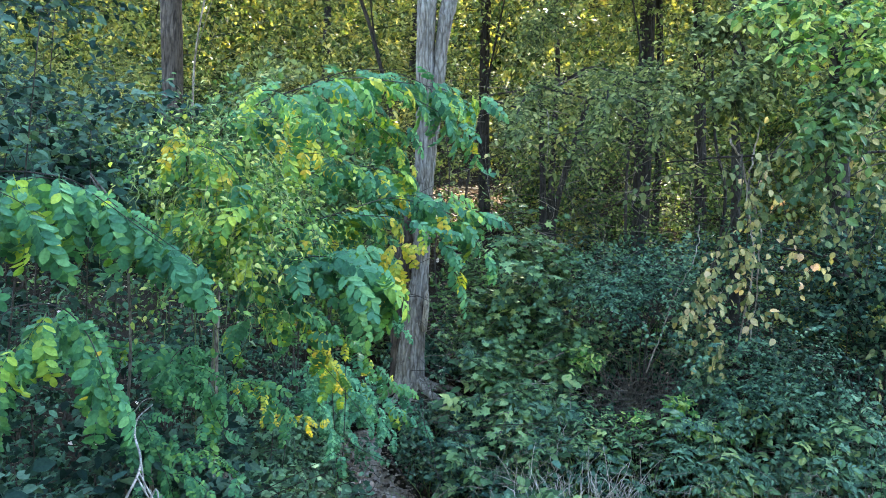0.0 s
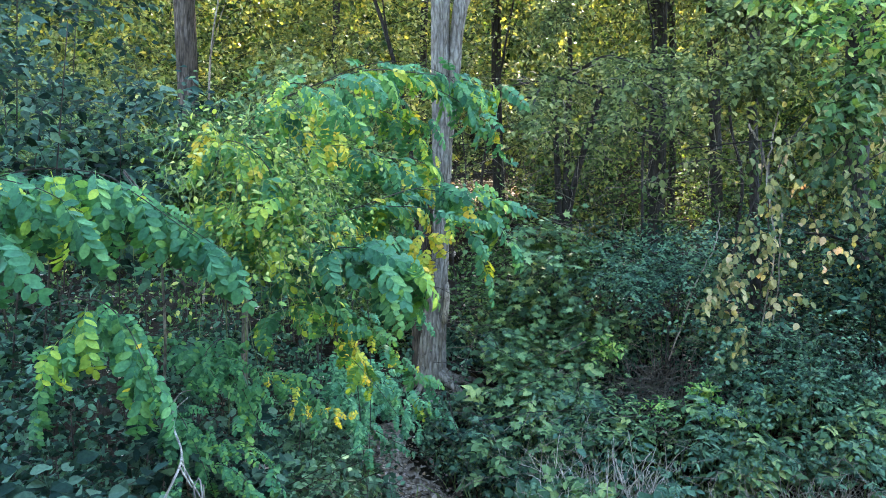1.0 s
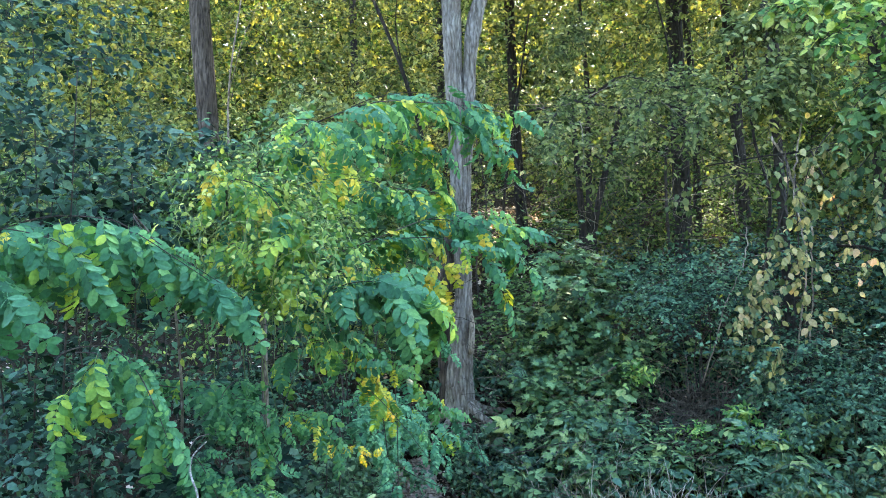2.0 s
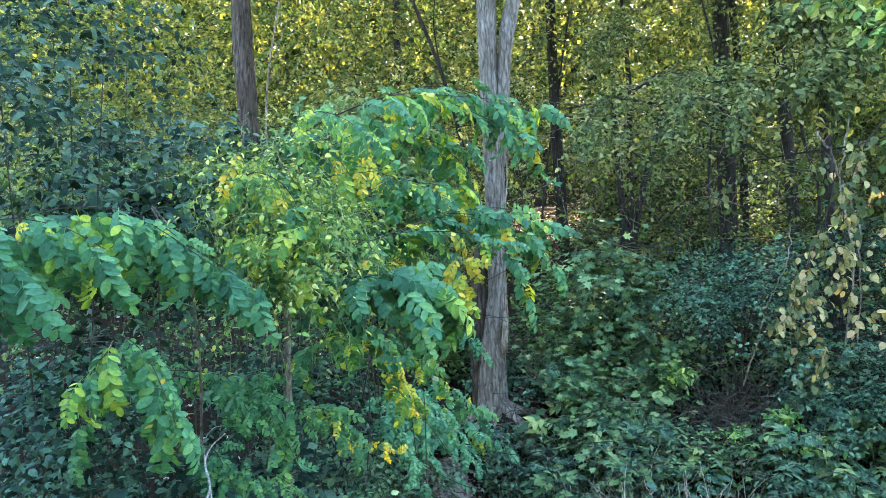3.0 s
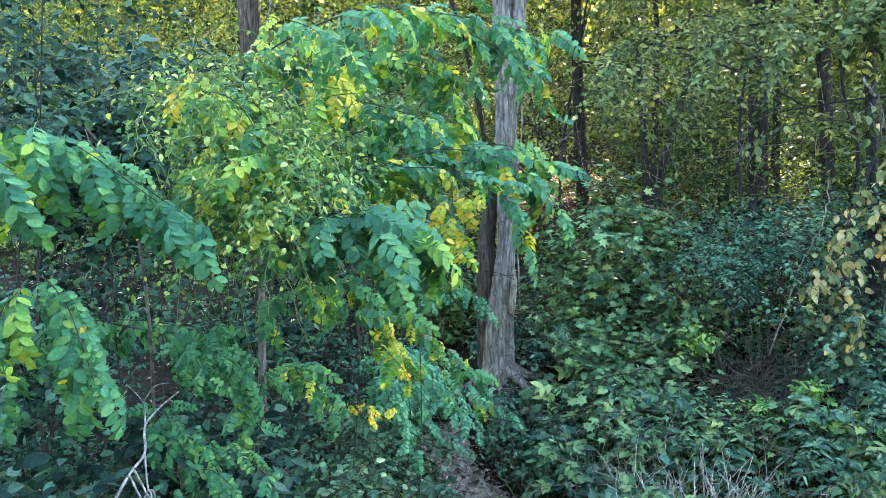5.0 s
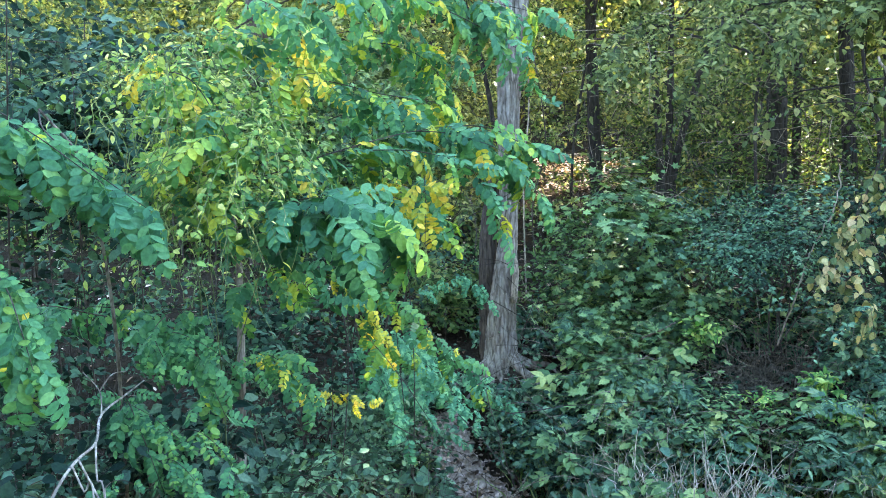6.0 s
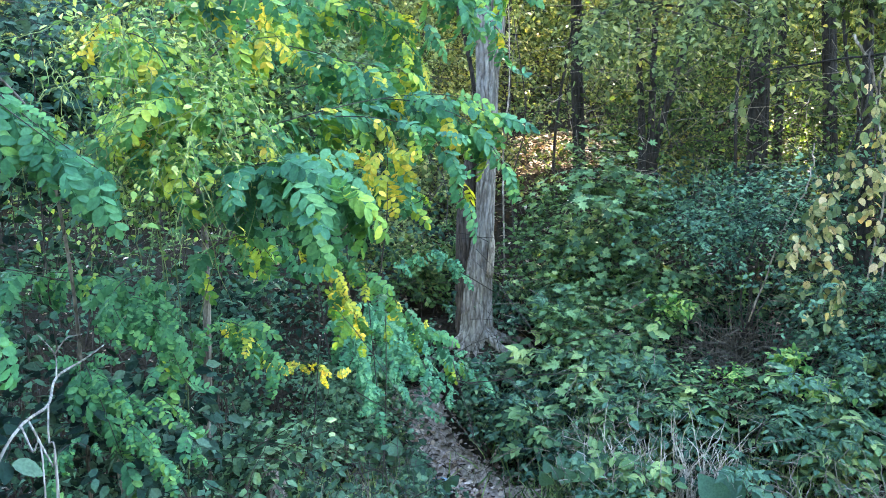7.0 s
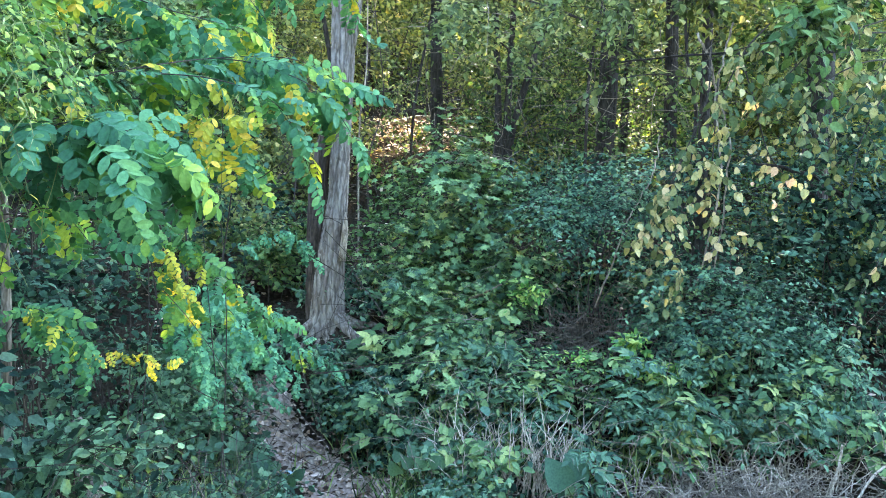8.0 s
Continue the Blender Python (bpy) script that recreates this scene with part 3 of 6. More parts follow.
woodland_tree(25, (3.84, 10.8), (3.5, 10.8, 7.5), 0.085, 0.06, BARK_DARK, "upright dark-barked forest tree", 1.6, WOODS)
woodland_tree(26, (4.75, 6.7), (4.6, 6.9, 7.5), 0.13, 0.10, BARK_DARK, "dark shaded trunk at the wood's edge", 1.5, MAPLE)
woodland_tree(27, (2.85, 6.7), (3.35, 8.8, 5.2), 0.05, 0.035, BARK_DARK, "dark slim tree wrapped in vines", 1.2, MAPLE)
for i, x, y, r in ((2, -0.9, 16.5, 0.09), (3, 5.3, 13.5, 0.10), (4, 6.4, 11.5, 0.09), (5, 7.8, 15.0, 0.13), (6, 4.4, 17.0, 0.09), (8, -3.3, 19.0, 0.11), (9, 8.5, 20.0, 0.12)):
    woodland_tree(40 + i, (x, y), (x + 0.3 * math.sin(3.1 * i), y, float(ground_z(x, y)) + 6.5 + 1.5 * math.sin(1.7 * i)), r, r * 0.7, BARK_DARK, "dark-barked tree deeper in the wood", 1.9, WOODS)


def slim_stem(line, radii, material, label):
    """A bare young stem or climber among the trees."""
    t = thing("slim_tree", (line[0][0], line[0][1], line[0][2]), label, "sapling", "slim stems of the wood")
    part("stem", tube(smooth_line(line, 24), radii, 7), material, t, smooth=True)
    a = np.array(line[-1])
    part("twig", tube(smooth_line([np.array(line[-2]), (a + line[-2]) / 2 + np.array([0.1, 0, 0.1]), a + np.array([0.35, -0.1, 0.1])], 8), [radii[-1] * 0.6, radii[-1] * 0.2], 5), material, t, smooth=True)


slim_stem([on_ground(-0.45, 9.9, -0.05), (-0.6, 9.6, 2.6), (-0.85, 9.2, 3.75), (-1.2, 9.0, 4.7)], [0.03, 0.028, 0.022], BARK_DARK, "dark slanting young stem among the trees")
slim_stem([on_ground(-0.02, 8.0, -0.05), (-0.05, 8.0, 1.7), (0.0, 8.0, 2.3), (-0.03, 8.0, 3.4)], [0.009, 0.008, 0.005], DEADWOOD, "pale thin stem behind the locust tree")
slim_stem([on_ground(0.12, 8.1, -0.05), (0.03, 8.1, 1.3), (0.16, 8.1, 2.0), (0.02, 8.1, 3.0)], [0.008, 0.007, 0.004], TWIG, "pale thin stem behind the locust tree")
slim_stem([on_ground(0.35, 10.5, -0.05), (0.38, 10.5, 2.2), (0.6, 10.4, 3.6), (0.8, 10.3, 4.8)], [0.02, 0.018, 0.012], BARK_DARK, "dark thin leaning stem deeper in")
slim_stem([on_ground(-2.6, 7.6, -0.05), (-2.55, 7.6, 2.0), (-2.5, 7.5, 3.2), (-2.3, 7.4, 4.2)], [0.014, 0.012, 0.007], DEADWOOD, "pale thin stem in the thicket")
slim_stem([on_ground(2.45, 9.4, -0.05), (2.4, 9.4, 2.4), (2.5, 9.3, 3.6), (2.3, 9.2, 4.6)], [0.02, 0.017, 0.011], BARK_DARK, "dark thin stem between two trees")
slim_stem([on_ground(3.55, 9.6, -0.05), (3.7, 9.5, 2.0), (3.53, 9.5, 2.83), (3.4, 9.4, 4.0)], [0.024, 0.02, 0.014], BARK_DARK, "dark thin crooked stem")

# ---- shrubs ----


def shrub(name, seed, centre, radii, n, k, size, length, material, template, label, category="shrub", group="", droop=0.35, wild=0.45, hang=0.3, stems=5, stem_r=0.008, low=-0.45, wood=TWIG, keep=1.0, shootr=0.0022, foot=None):
    """Stems from the ground, thin shoots and leaves in an uneven mass."""
    rng = np.random.default_rng(seed)
    c, r = np.array(centre, float), np.array(radii, float)
    bx, by = foot or (c[0], c[1] + 0.15)
    base = on_ground(bx, by)
    t = thing(name, base, label, category, group)
    count = 13
    lobes = c + unit(rng.normal(0, 1, (count, 3))) * rng.uniform(0.3, 1.0, (count, 1)) * r
    d, u = ball(rng, n, low)
    which = np.minimum((rng.random(len(d)) ** 1.3 * count).astype(int), count - 1)
    start = lobes[which] + d * u * r * rng.uniform(0.16, 0.42, (count, 1))[which]
    start[:, 2] = np.maximum(start[:, 2], ground_z(start[:, 0], start[:, 1]) + 0.03)
    pos, tan = shoots(rng, start, d * np.array([1, 1, 0.6]) + np.array([0, -0.15, 0.25]) + rng.normal(0, 0.35, d.shape), length, k, droop)
    if c[1] > 4.5:
        ok = shaded(pos[:, 0]) & shaded(pos[:, 3]) & shaded(pos[:, -1])
        pos, tan = pos[ok], tan[ok]
    part("foliage", many(template, *leaves_on(rng, pos, tan, size, wild, hang, keep)), material, t, kind="stuff")
    part("twig_growth", thin_tubes(pos[::3, ::3] if c[1] > 7.8 else pos[::2, ::3], shootr), wood, t, kind="stuff")
    for i in range(stems):
        tip = lobes[i % count] + rng.normal(0, 0.25, 3) * r
        mid = (np.array(base) + tip) / 2 + rng.normal(0, 0.08, 3) * np.array([1, 1, 0.3])
        foot_at = np.array(base) + rng.normal(0, 0.06, 3) * np.array([1, 1, 0]) - np.array([0, 0, 0.05])
        part("stem", tube(smooth_line([foot_at, mid, tip], 12), [stem_r, stem_r * 0.7, stem_r * 0.3], 6), wood, t, smooth=True)
    return t


# bank on the right of the trunk
shrub("shrub", 101, (1.95, 6.45, 0.95), (0.6, 0.35, 0.4), 200, 14, 0.042, 0.48, SHADED, SMALL, "dense grey-green shrub on the shaded bank", wild=0.16, group="shrubs on the bank")
shrub("shrub", 102, (2.75, 6.0, 0.35), (0.75, 0.5, 0.5), 230, 14, 0.043, 0.5, SHADED, SMALL, "broad blue-green shrub overgrown with creepers", wild=0.16, group="shrubs on the bank")
shrub("shrub", 103, (0.9, 7.0, 1.0), (0.34, 0.3, 0.62), 150, 9, 0.09, 0.42, BRAMBLE, LOBED, "young maple shrub with lobed green leaves", group="shrubs on the bank", wild=0.22, hang=0.14)
shrub("shrub", 104, (0.75, 6.45, 0.05), (0.3, 0.22, 0.32), 163, 8, 0.075, 0.30, BRAMBLE, LOBED, "bramble with green and yellowing leaves", group="shrubs on the bank", wild=0.22, hang=0.14)
shrub("shrub", 105, (1.35, 6.85, 0.45), (0.5, 0.3, 0.33), 140, 9, 0.08, 0.38, BRAMBLE, LOBED, "green shrub at the top of the bank", group="shrubs on the bank", wild=0.22, hang=0.14)
shrub("shrub", 106, (1.35, 6.0, -0.2), (0.5, 0.3, 0.22), 130, 8, 0.055, 0.31, BRAMBLE, LANCE, "low shrub with large blue-green leaves", group="shrubs on the bank", wild=0.22, hang=0.14)
shrub("shrub", 107, (2.1, 5.75, -0.25), (0.45, 0.25, 0.16), 70, 6, 0.07, 0.24, TEAL, LANCE, "low trailing shrub with large leaves", group="shrubs on the bank")
shrub("shrub", 108, (0.52, 6.25, -0.35), (0.3, 0.25, 0.2), 240, 6, 0.05, 0.18, DARK_BLUE_SHADE, SMALL, "dark low growth below the tree's roots", group="shrubs on the bank")
shrub("shrub", 109, (3.3, 5.95, 0.0), (0.6, 0.35, 0.4), 210, 14, 0.045, 0.45, SHADED, SMALL, "dark blue-green shrub beside the dark trunk", wild=0.16, group="shrubs on the bank")
shrub("shrub", 110, (0.55, 7.4, 0.7), (0.45, 0.3, 0.4), 234, 8, 0.06, 0.38, GREEN, SMALL, "small-leaved shrub behind the locust tree", group="shrubs on the bank", wild=0.22, hang=0.14)
shrub("shrub", 111, (1.7, 7.4, 1.0), (0.7, 0.4, 0.5), 304, 9, 0.05, 0.42, SHADED, SMALL, "shaded shrub on the slope", group="shrubs on the bank")
shrub("shrub", 112, (3.0, 7.2, 1.1), (0.8, 0.4, 0.6), 336, 10, 0.05, 0.45, DARK_BLUE_SHADE, SMALL, "shaded shrub on the slope", wild=0.3, group="shrubs on the bank")
shrub("shrub", 117, (3.75, 6.9, 0.75), (0.6, 0.35, 0.5), 340, 8, 0.06, 0.25, DARK_BLUE_SHADE, SMALL, "dark shrub at the foot of the shaded trunk", group="shrubs on the bank")
shrub("shrub", 118, (4.4, 6.2, 0.5), (0.55, 0.4, 0.7), 340, 8, 0.06, 0.25, DARK_BLUE_SHADE, SMALL, "dark shrub at the foot of the shaded trunk", group="shrubs on the bank")
shrub("shrub", 115, (3.9, 6.3, 1.3), (0.6, 0.4, 0.7), 420, 7, 0.065, 0.3, DARK_BLUE_SHADE, SMALL, "dark shrub in deep shade at the wood's edge", group="shrubs on the bank")
shrub("shrub", 116, (0.66, 6.8, 0.35), (0.3, 0.2, 0.28), 134, 9, 0.066, 0.32, BRAMBLE, LOBED, "bramble beside the locust tree", group="shrubs on the bank", wild=0.22, hang=0.14)
shrub("seedling", 113, (2.1, 6.0, 0.12), (0.13, 0.1, 0.10), 55, 6, 0.05, 0.1, LIME, OVATE, "bright lime-green seedling in a gap of the shrubs", "seedling", stems=3, stem_r=0.005)
shrub("seedling", 119, (2.33, 5.95, -0.08), (0.13, 0.08, 0.10), 40, 6, 0.05, 0.1, LIME, OVATE, "lime-green seedling with fresh leaves beside the brush pile", "seedling", stems=3, stem_r=0.005)
shrub("seedling", 120, (1.82, 6.0, -0.02), (0.14, 0.08, 0.07), 22, 6, 0.045, 0.1, LIME, LANCE, "small yellow-green seedling on the bank", "seedling", stems=3, stem_r=0.004)
shrub("seedling", 114, (1.43, 6.4, 0.38), (0.11, 0.1, 0.11), 28, 6, 0.05, 0.12, LIME, OVATE, "bright lime-green seedling on the bank", "seedling", stems=3, stem_r=0.005)

# left of the trunk, behind the sapling
shrub("shrub", 121, (-1.8, 3.1, 2.05), (0.5, 0.4, 0.42), 130, 7, 0.055, 0.3, BLUISH, OVATE, "tall shrub with dark bluish leaves", group="shrubs by the sapling", foot=(-1.9, 3.4), stem_r=0.007, stems=3)
shrub("shrub", 132, (-2.35, 4.0, 2.2), (0.75, 0.45, 0.42), 200, 7, 0.055, 0.3, BLUISH, OVATE, "tall shrub with dark bluish leaves", group="shrubs by the sapling", foot=(-2.4, 4.3), stem_r=0.007, stems=3)
shrub("shrub", 145, (-2.45, 4.2, 2.95), (0.75, 0.45, 0.42), 190, 7, 0.055, 0.3, BLUISH, OVATE, "crown of a tall shrub with dark bluish leaves", group="shrubs by the sapling", foot=(-2.5, 4.5), stem_r=0.008, stems=3)
shrub("shrub", 143, (-1.42, 3.5, 1.95), (0.38, 0.3, 0.26), 60, 7, 0.05, 0.28, BLUISH, OVATE, "bluish-leaved shrub reaching over the sapling", group="shrubs by the sapling", stem_r=0.005, stems=2)
shrub("shrub", 144, (-1.1, 2.35, 0.42), (0.3, 0.15, 0.16), 34, 5, 0.075, 0.16, BLUISH, ROUND, "low shrub with broad rounded bluish leaves", group="shrubs by the sapling", stem_r=0.004, stems=3)
shrub("shrub", 141, (-2.0, 3.3, 0.55), (0.5, 0.4, 0.5), 230, 7, 0.055, 0.25, DARK_BLUE_SHADE, SMALL, "shrub in deep shade, its leaves darkened for that shade", group="shrubs by the sapling", stem_r=0.007, stems=3)
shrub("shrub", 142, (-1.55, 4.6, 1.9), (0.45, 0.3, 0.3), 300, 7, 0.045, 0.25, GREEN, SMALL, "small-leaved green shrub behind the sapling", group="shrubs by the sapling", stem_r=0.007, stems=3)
shrub("shrub", 133, (-1.75, 3.6, 1.5), (0.45, 0.35, 0.45), 320, 7, 0.07, 0.3, DARK_BLUE_SHADE, SMALL, "shrub behind the sapling, its leaves darkened for shade", group="shrubs by the sapling", stem_r=0.007, stems=2)
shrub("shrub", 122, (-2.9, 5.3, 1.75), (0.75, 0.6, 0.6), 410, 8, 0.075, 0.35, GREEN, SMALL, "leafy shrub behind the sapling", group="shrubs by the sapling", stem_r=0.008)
shrub("shrub", 123, (-1.4, 5.6, 1.3), (0.8, 0.5, 0.7), 410, 8, 0.07, 0.3, DARK_BLUE_SHADE, SMALL, "dark shrub behind the sapling", group="shrubs by the sapling", stem_r=0.008)
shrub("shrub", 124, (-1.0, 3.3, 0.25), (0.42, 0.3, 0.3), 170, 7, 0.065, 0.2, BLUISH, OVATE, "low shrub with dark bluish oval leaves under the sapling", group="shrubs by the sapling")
shrub("shrub", 125, (-0.65, 3.9, 0.0), (0.35, 0.3, 0.22), 120, 7, 0.055, 0.2, SHADED, OVATE, "low shrub beside the path, its leaves darkened for shade", group="shrubs by the sapling")
shrub("shrub", 126, (-1.5, 2.9, 0.3), (0.4, 0.3, 0.4), 200, 7, 0.05, 0.2, DARK_BLUE_SHADE, SMALL, "shrub in deep shade, its leaves darkened for that shade", group="shrubs by the sapling")
shrub("shrub", 127, (-1.3, 4.7, 0.4), (0.45, 0.4, 0.4), 300, 7, 0.055, 0.28, DARK_BLUE_SHADE, SMALL, "dark small-leaved shrub under the sapling", group="shrubs by the sapling")
shrub("shrub", 128, (-2.3, 4.0, 0.8), (0.6, 0.5, 0.8), 260, 7, 0.06, 0.28, DARK_BLUE_SHADE, SMALL, "dark shrub in deep shade", group="shrubs by the sapling")
shrub("shrub", 137, (-0.95, 4.7, 1.75), (0.5, 0.3, 0.5), 420, 7, 0.055, 0.25, BRAMBLE, OVATE, "leafy green shrub just behind the sapling", group="shrubs by the sapling", stem_r=0.004, stems=2)
shrub("shrub", 138, (-0.48, 5.0, 1.75), (0.28, 0.25, 0.42), 300, 7, 0.05, 0.22, GREEN, OVATE, "slender green shrub just behind the sapling", group="shrubs by the sapling", stem_r=0.004, stems=2)
shrub("shrub", 139, (-1.6, 4.9, 1.65), (0.45, 0.35, 0.4), 400, 7, 0.055, 0.25, GREEN, OVATE, "leafy green shrub just behind the sapling", group="shrubs by the sapling", stem_r=0.007)
shrub("shrub", 140, (-1.0, 5.9, 2.2), (0.5, 0.4, 0.45), 420, 7, 0.06, 0.28, MAPLE, SMALL, "yellowing shrub at the edge of the wood", group="shrubs by the sapling", stem_r=0.008)
shrub("shrub", 134, (-0.6, 7.3, 0.55), (0.5, 0.3, 0.4), 330, 7, 0.06, 0.25, GREEN, SMALL, "shaded green shrub behind the locust tree", group="shrubs by the sapling")
shrub("shrub", 135, (-1.5, 7.0, 0.9), (0.7, 0.4, 0.6), 340, 7, 0.065, 0.28, DARK_BLUE_SHADE, SMALL, "dark shrub on the slope behind the sapling", group="shrubs by the sapling")
shrub("shrub", 136, (-0.8, 6.5, -0.3), (0.3, 0.2, 0.18), 200, 6, 0.055, 0.18, TEAL, SMALL, "low growth beside the roots of the tree", group="shrubs by the sapling")
shrub("shrub", 129, (-0.85, 5.6, -0.3), (0.36, 0.35, 0.3), 330, 7, 0.055, 0.22, TEAL, SMALL, "low blue-green shrub beside the path", group="shrubs by the sapling")

# the wood behind
rng_w = np.random.default_rng(77)
for i in range(74):
    y = 8.0 + 13.0 * (i / 74) ** 0.95
    x = 0.7 + (rng_w.random() * 2 - 1) * (0.72 * y + 0.6)
    if abs(x - 0.3) < 0.6 and y < 14:
        x += 1.3
    r = rng_w.uniform(0.6, 1.1) * (0.7 + y / 22)
    lift = rng_w.uniform(0.2, 1.9) * (0.5 + y / 20)
    if -4.0 < x < -1.4 and y < 8.8:
        lift = 0.1
    if 0.2 < x < 5 and y < 11.6:
        r, lift = r * 0.55, 0.2
    shrub("understory_shrub", 300 + i, (x, y, float(ground_z(x, y)) + lift), (r, r * 0.7, r * 0.75), 270 if y < 14 else 190, 8, 0.085 if y < 14 else 0.105, 0.4, (WOODS, MAPLE, WOODS_GREEN)[i % 3], FAR, "leafy shrub among the trees of the wood", group="shrubs of the wood", stem_r=0.014, stems=4, low=-0.8, keep=0.9)


def leaf_cloud(name, seed, n, xs, ys, top, size, length, material, label, template=FAR, power=1.2, fan=0.0, path=False, k=8, gap=-0.4, lift=0.0):
    """Growth too far or too thick to tell plants apart; fan widens it with distance."""
    rng = np.random.default_rng(seed)
    y = rng.uniform(*ys, n)
    x = rng.uniform(0, 1, n) * (xs[1] - xs[0] + 2 * fan * y) + xs[0] - fan * y
    if path:
        clear = (np.abs(x - path_x(y)) > path_half(y) + 0.05 * np.sin(5 * y) + 0.04 * np.sin(17 * y + x)) | (y > 6.35)
        clear &= ~((np.abs(x + 0.08) < 0.24) & (y > 6.4) & (y < 6.72))
        x, y = x[clear], y[clear]
    z = rng.uniform(0, 1, len(x))
    clump = np.sin(x * 5.3 + 2 * np.sin(y * 2.1)) + np.sin(y * 4.7 + 2.3 * np.sin(x * 1.7)) + 1.2 * np.sin(7 * z * min(top, 2) + 1.3 * x - y)
    thick = clump + rng.normal(0, 0.8, len(x)) > gap
    x, y = x[thick], y[thick]
    n = len(x)
    z = ground_z(x, y) + lift + rng.uniform(0, 1, n) ** power * top
    start = np.stack([x, y, z], -1)
    d = unit(rng.normal(0, 1, (n, 3)) + np.array([0, -0.2, 0.2]))
    pos, tan = shoots(rng, start, d, length, k, 0.3)
    pos[..., 2] = np.maximum(pos[..., 2], ground_z(pos[..., 0], pos[..., 1]) + 0.02)
    ok = shaded(pos[:, 0]) & shaded(pos[:, 3]) & shaded(pos[:, -1])
    single(name, many(template, *leaves_on(rng, pos[ok], tan[ok], size, 0.6)), material, label, "foliage", "stuff")


leaf_cloud("far_woods", 5, 18500, (-4, 4), (20, 32), 11.0, 0.272, 0.7, WOODS, "sunlit yellow-green foliage of the far wood", fan=0.75, power=1.0, gap=0.2)
leaf_cloud("far_woods", 25, 18500, (-4, 4), (19, 31), 11.0, 0.272, 0.7, WOODS_GREEN, "green foliage of the far wood", fan=0.75, power=1.0, gap=0.2)
leaf_cloud("wooded_hill", 26, 3000, (-4, 4), (32, 46), 7.0, 1.0, 1.8, WOODS_GREEN, "foliage on the hill behind the wood", fan=0.75, power=1.0, gap=-3.5)
leaf_cloud("wood_canopy", 15, 14000, (-3, 3), (13, 21), 9.0, 0.13, 0.5, WOODS, "overlapping branches and leaves inside the wood", fan=0.75, power=0.8, gap=0.5)
leaf_cloud("wood_thicket", 16, 4000, (-10, -0.6), (9, 14), 2.6, 0.085, 0.4, MAPLE, "thicket of young growth between the trunks", power=1.3)
leaf_cloud("wood_thicket", 14, 5200, (0.9, 9), (9.6, 14), 1.9, 0.075, 0.4, WOODS_GREEN, "low thicket of young growth between the trunks", power=1.3)
# Added above the view, besides the crowns, to keep sun off the wood.
leaf_cloud("unseen_canopy", 28, 5000, (-3, 3), (8.0, 15), 2.0, 0.205, 0.6, WOODS_GREEN, "unseen leaf canopy over the wood, added to hold off the sun", fan=0.7, power=1.0, gap=-3.5, lift=5.6)
# Made-up foliage out of view; it cuts low sky light to deepen shadows.
leaf_cloud("unseen_sky_screen", 27, 3600, (-20, 21), (-14, -11), 11.5, 0.82, 1.4, WOODS_GREEN, "unseen leaf wall behind the camera, added to block low sky light", power=0.9, gap=-3.5)
leaf_cloud("leafy_thicket", 17, 5600, (-4.0, -0.6), (9.2, 13.5), 4.6, 0.08, 0.45, MAPLE, "layered branches of young trees in half shade", fan=0.45, power=0.75)
leaf_cloud("leafy_thicket", 18, 1500, (0.9, 3.2), (8.6, 13), 5.0, 0.07, 0.45, MAPLE, "layered branches of young trees in half shade", fan=0.35, power=0.4)
leaf_cloud("ground_cover", 6, 6000, (-1, 1), (7.0, 21), 0.5, 0.075, 0.25, GREEN, "low green growth covering the woodland floor", fan=0.8)
leaf_cloud("bank_undergrowth", 7, 3600, (0.0, 6.0), (5.3, 7.8), 0.22, 0.06, 0.2, DARK_BLUE_SHADE, "low leafy growth covering the shaded bank", SMALL, path=True)
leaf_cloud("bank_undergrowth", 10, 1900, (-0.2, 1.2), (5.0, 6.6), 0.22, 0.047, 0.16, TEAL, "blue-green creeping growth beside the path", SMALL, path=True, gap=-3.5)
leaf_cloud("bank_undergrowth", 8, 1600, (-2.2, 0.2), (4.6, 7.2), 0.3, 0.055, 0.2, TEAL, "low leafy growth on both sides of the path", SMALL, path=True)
# Back layer whose leaf colour carries the shade under the sapling.
leaf_cloud("shade_undergrowth", 9, 3600, (-4.2, -0.75), (2.2, 7.0), 0.6, 0.058, 0.2, DARK_BLUE_SHADE, "dark leafy growth in the shade of the sapling", SMALL, path=True, gap=0.3)

# ---- hanging foliage at the wood's edge ----


def branch_spray(rng, ob, line, radius, n, k, size, length, material, template, wood, droop=0.5, hang=0.35, wild=0.4):
    """A limb with leafy shoots hanging from its outer part."""
    c = smooth_line(line, 24)
    part("branch", tube(c, [radius, radius * 0.7, radius * 0.3], 6), wood, ob, smooth=True)
    s = rng.uniform(0.3, 1.0, n)
    i = (s * 23).astype(int)
    tan = unit(np.gradient(c, axis=0))[i]
    way = 0.6 * tan + rng.normal(0, 0.6, (n, 3)) + np.array([0, -0.15, 0.1])
    pos, tn = shoots(rng, c[i], way, length, k, droop)
    part("foliage", many(template, *leaves_on(rng, pos, tn, size, wild, hang)), material, ob, kind="stuff")
    part("twig_growth", thin_tubes(pos, 0.002), wood, ob, kind="stuff")


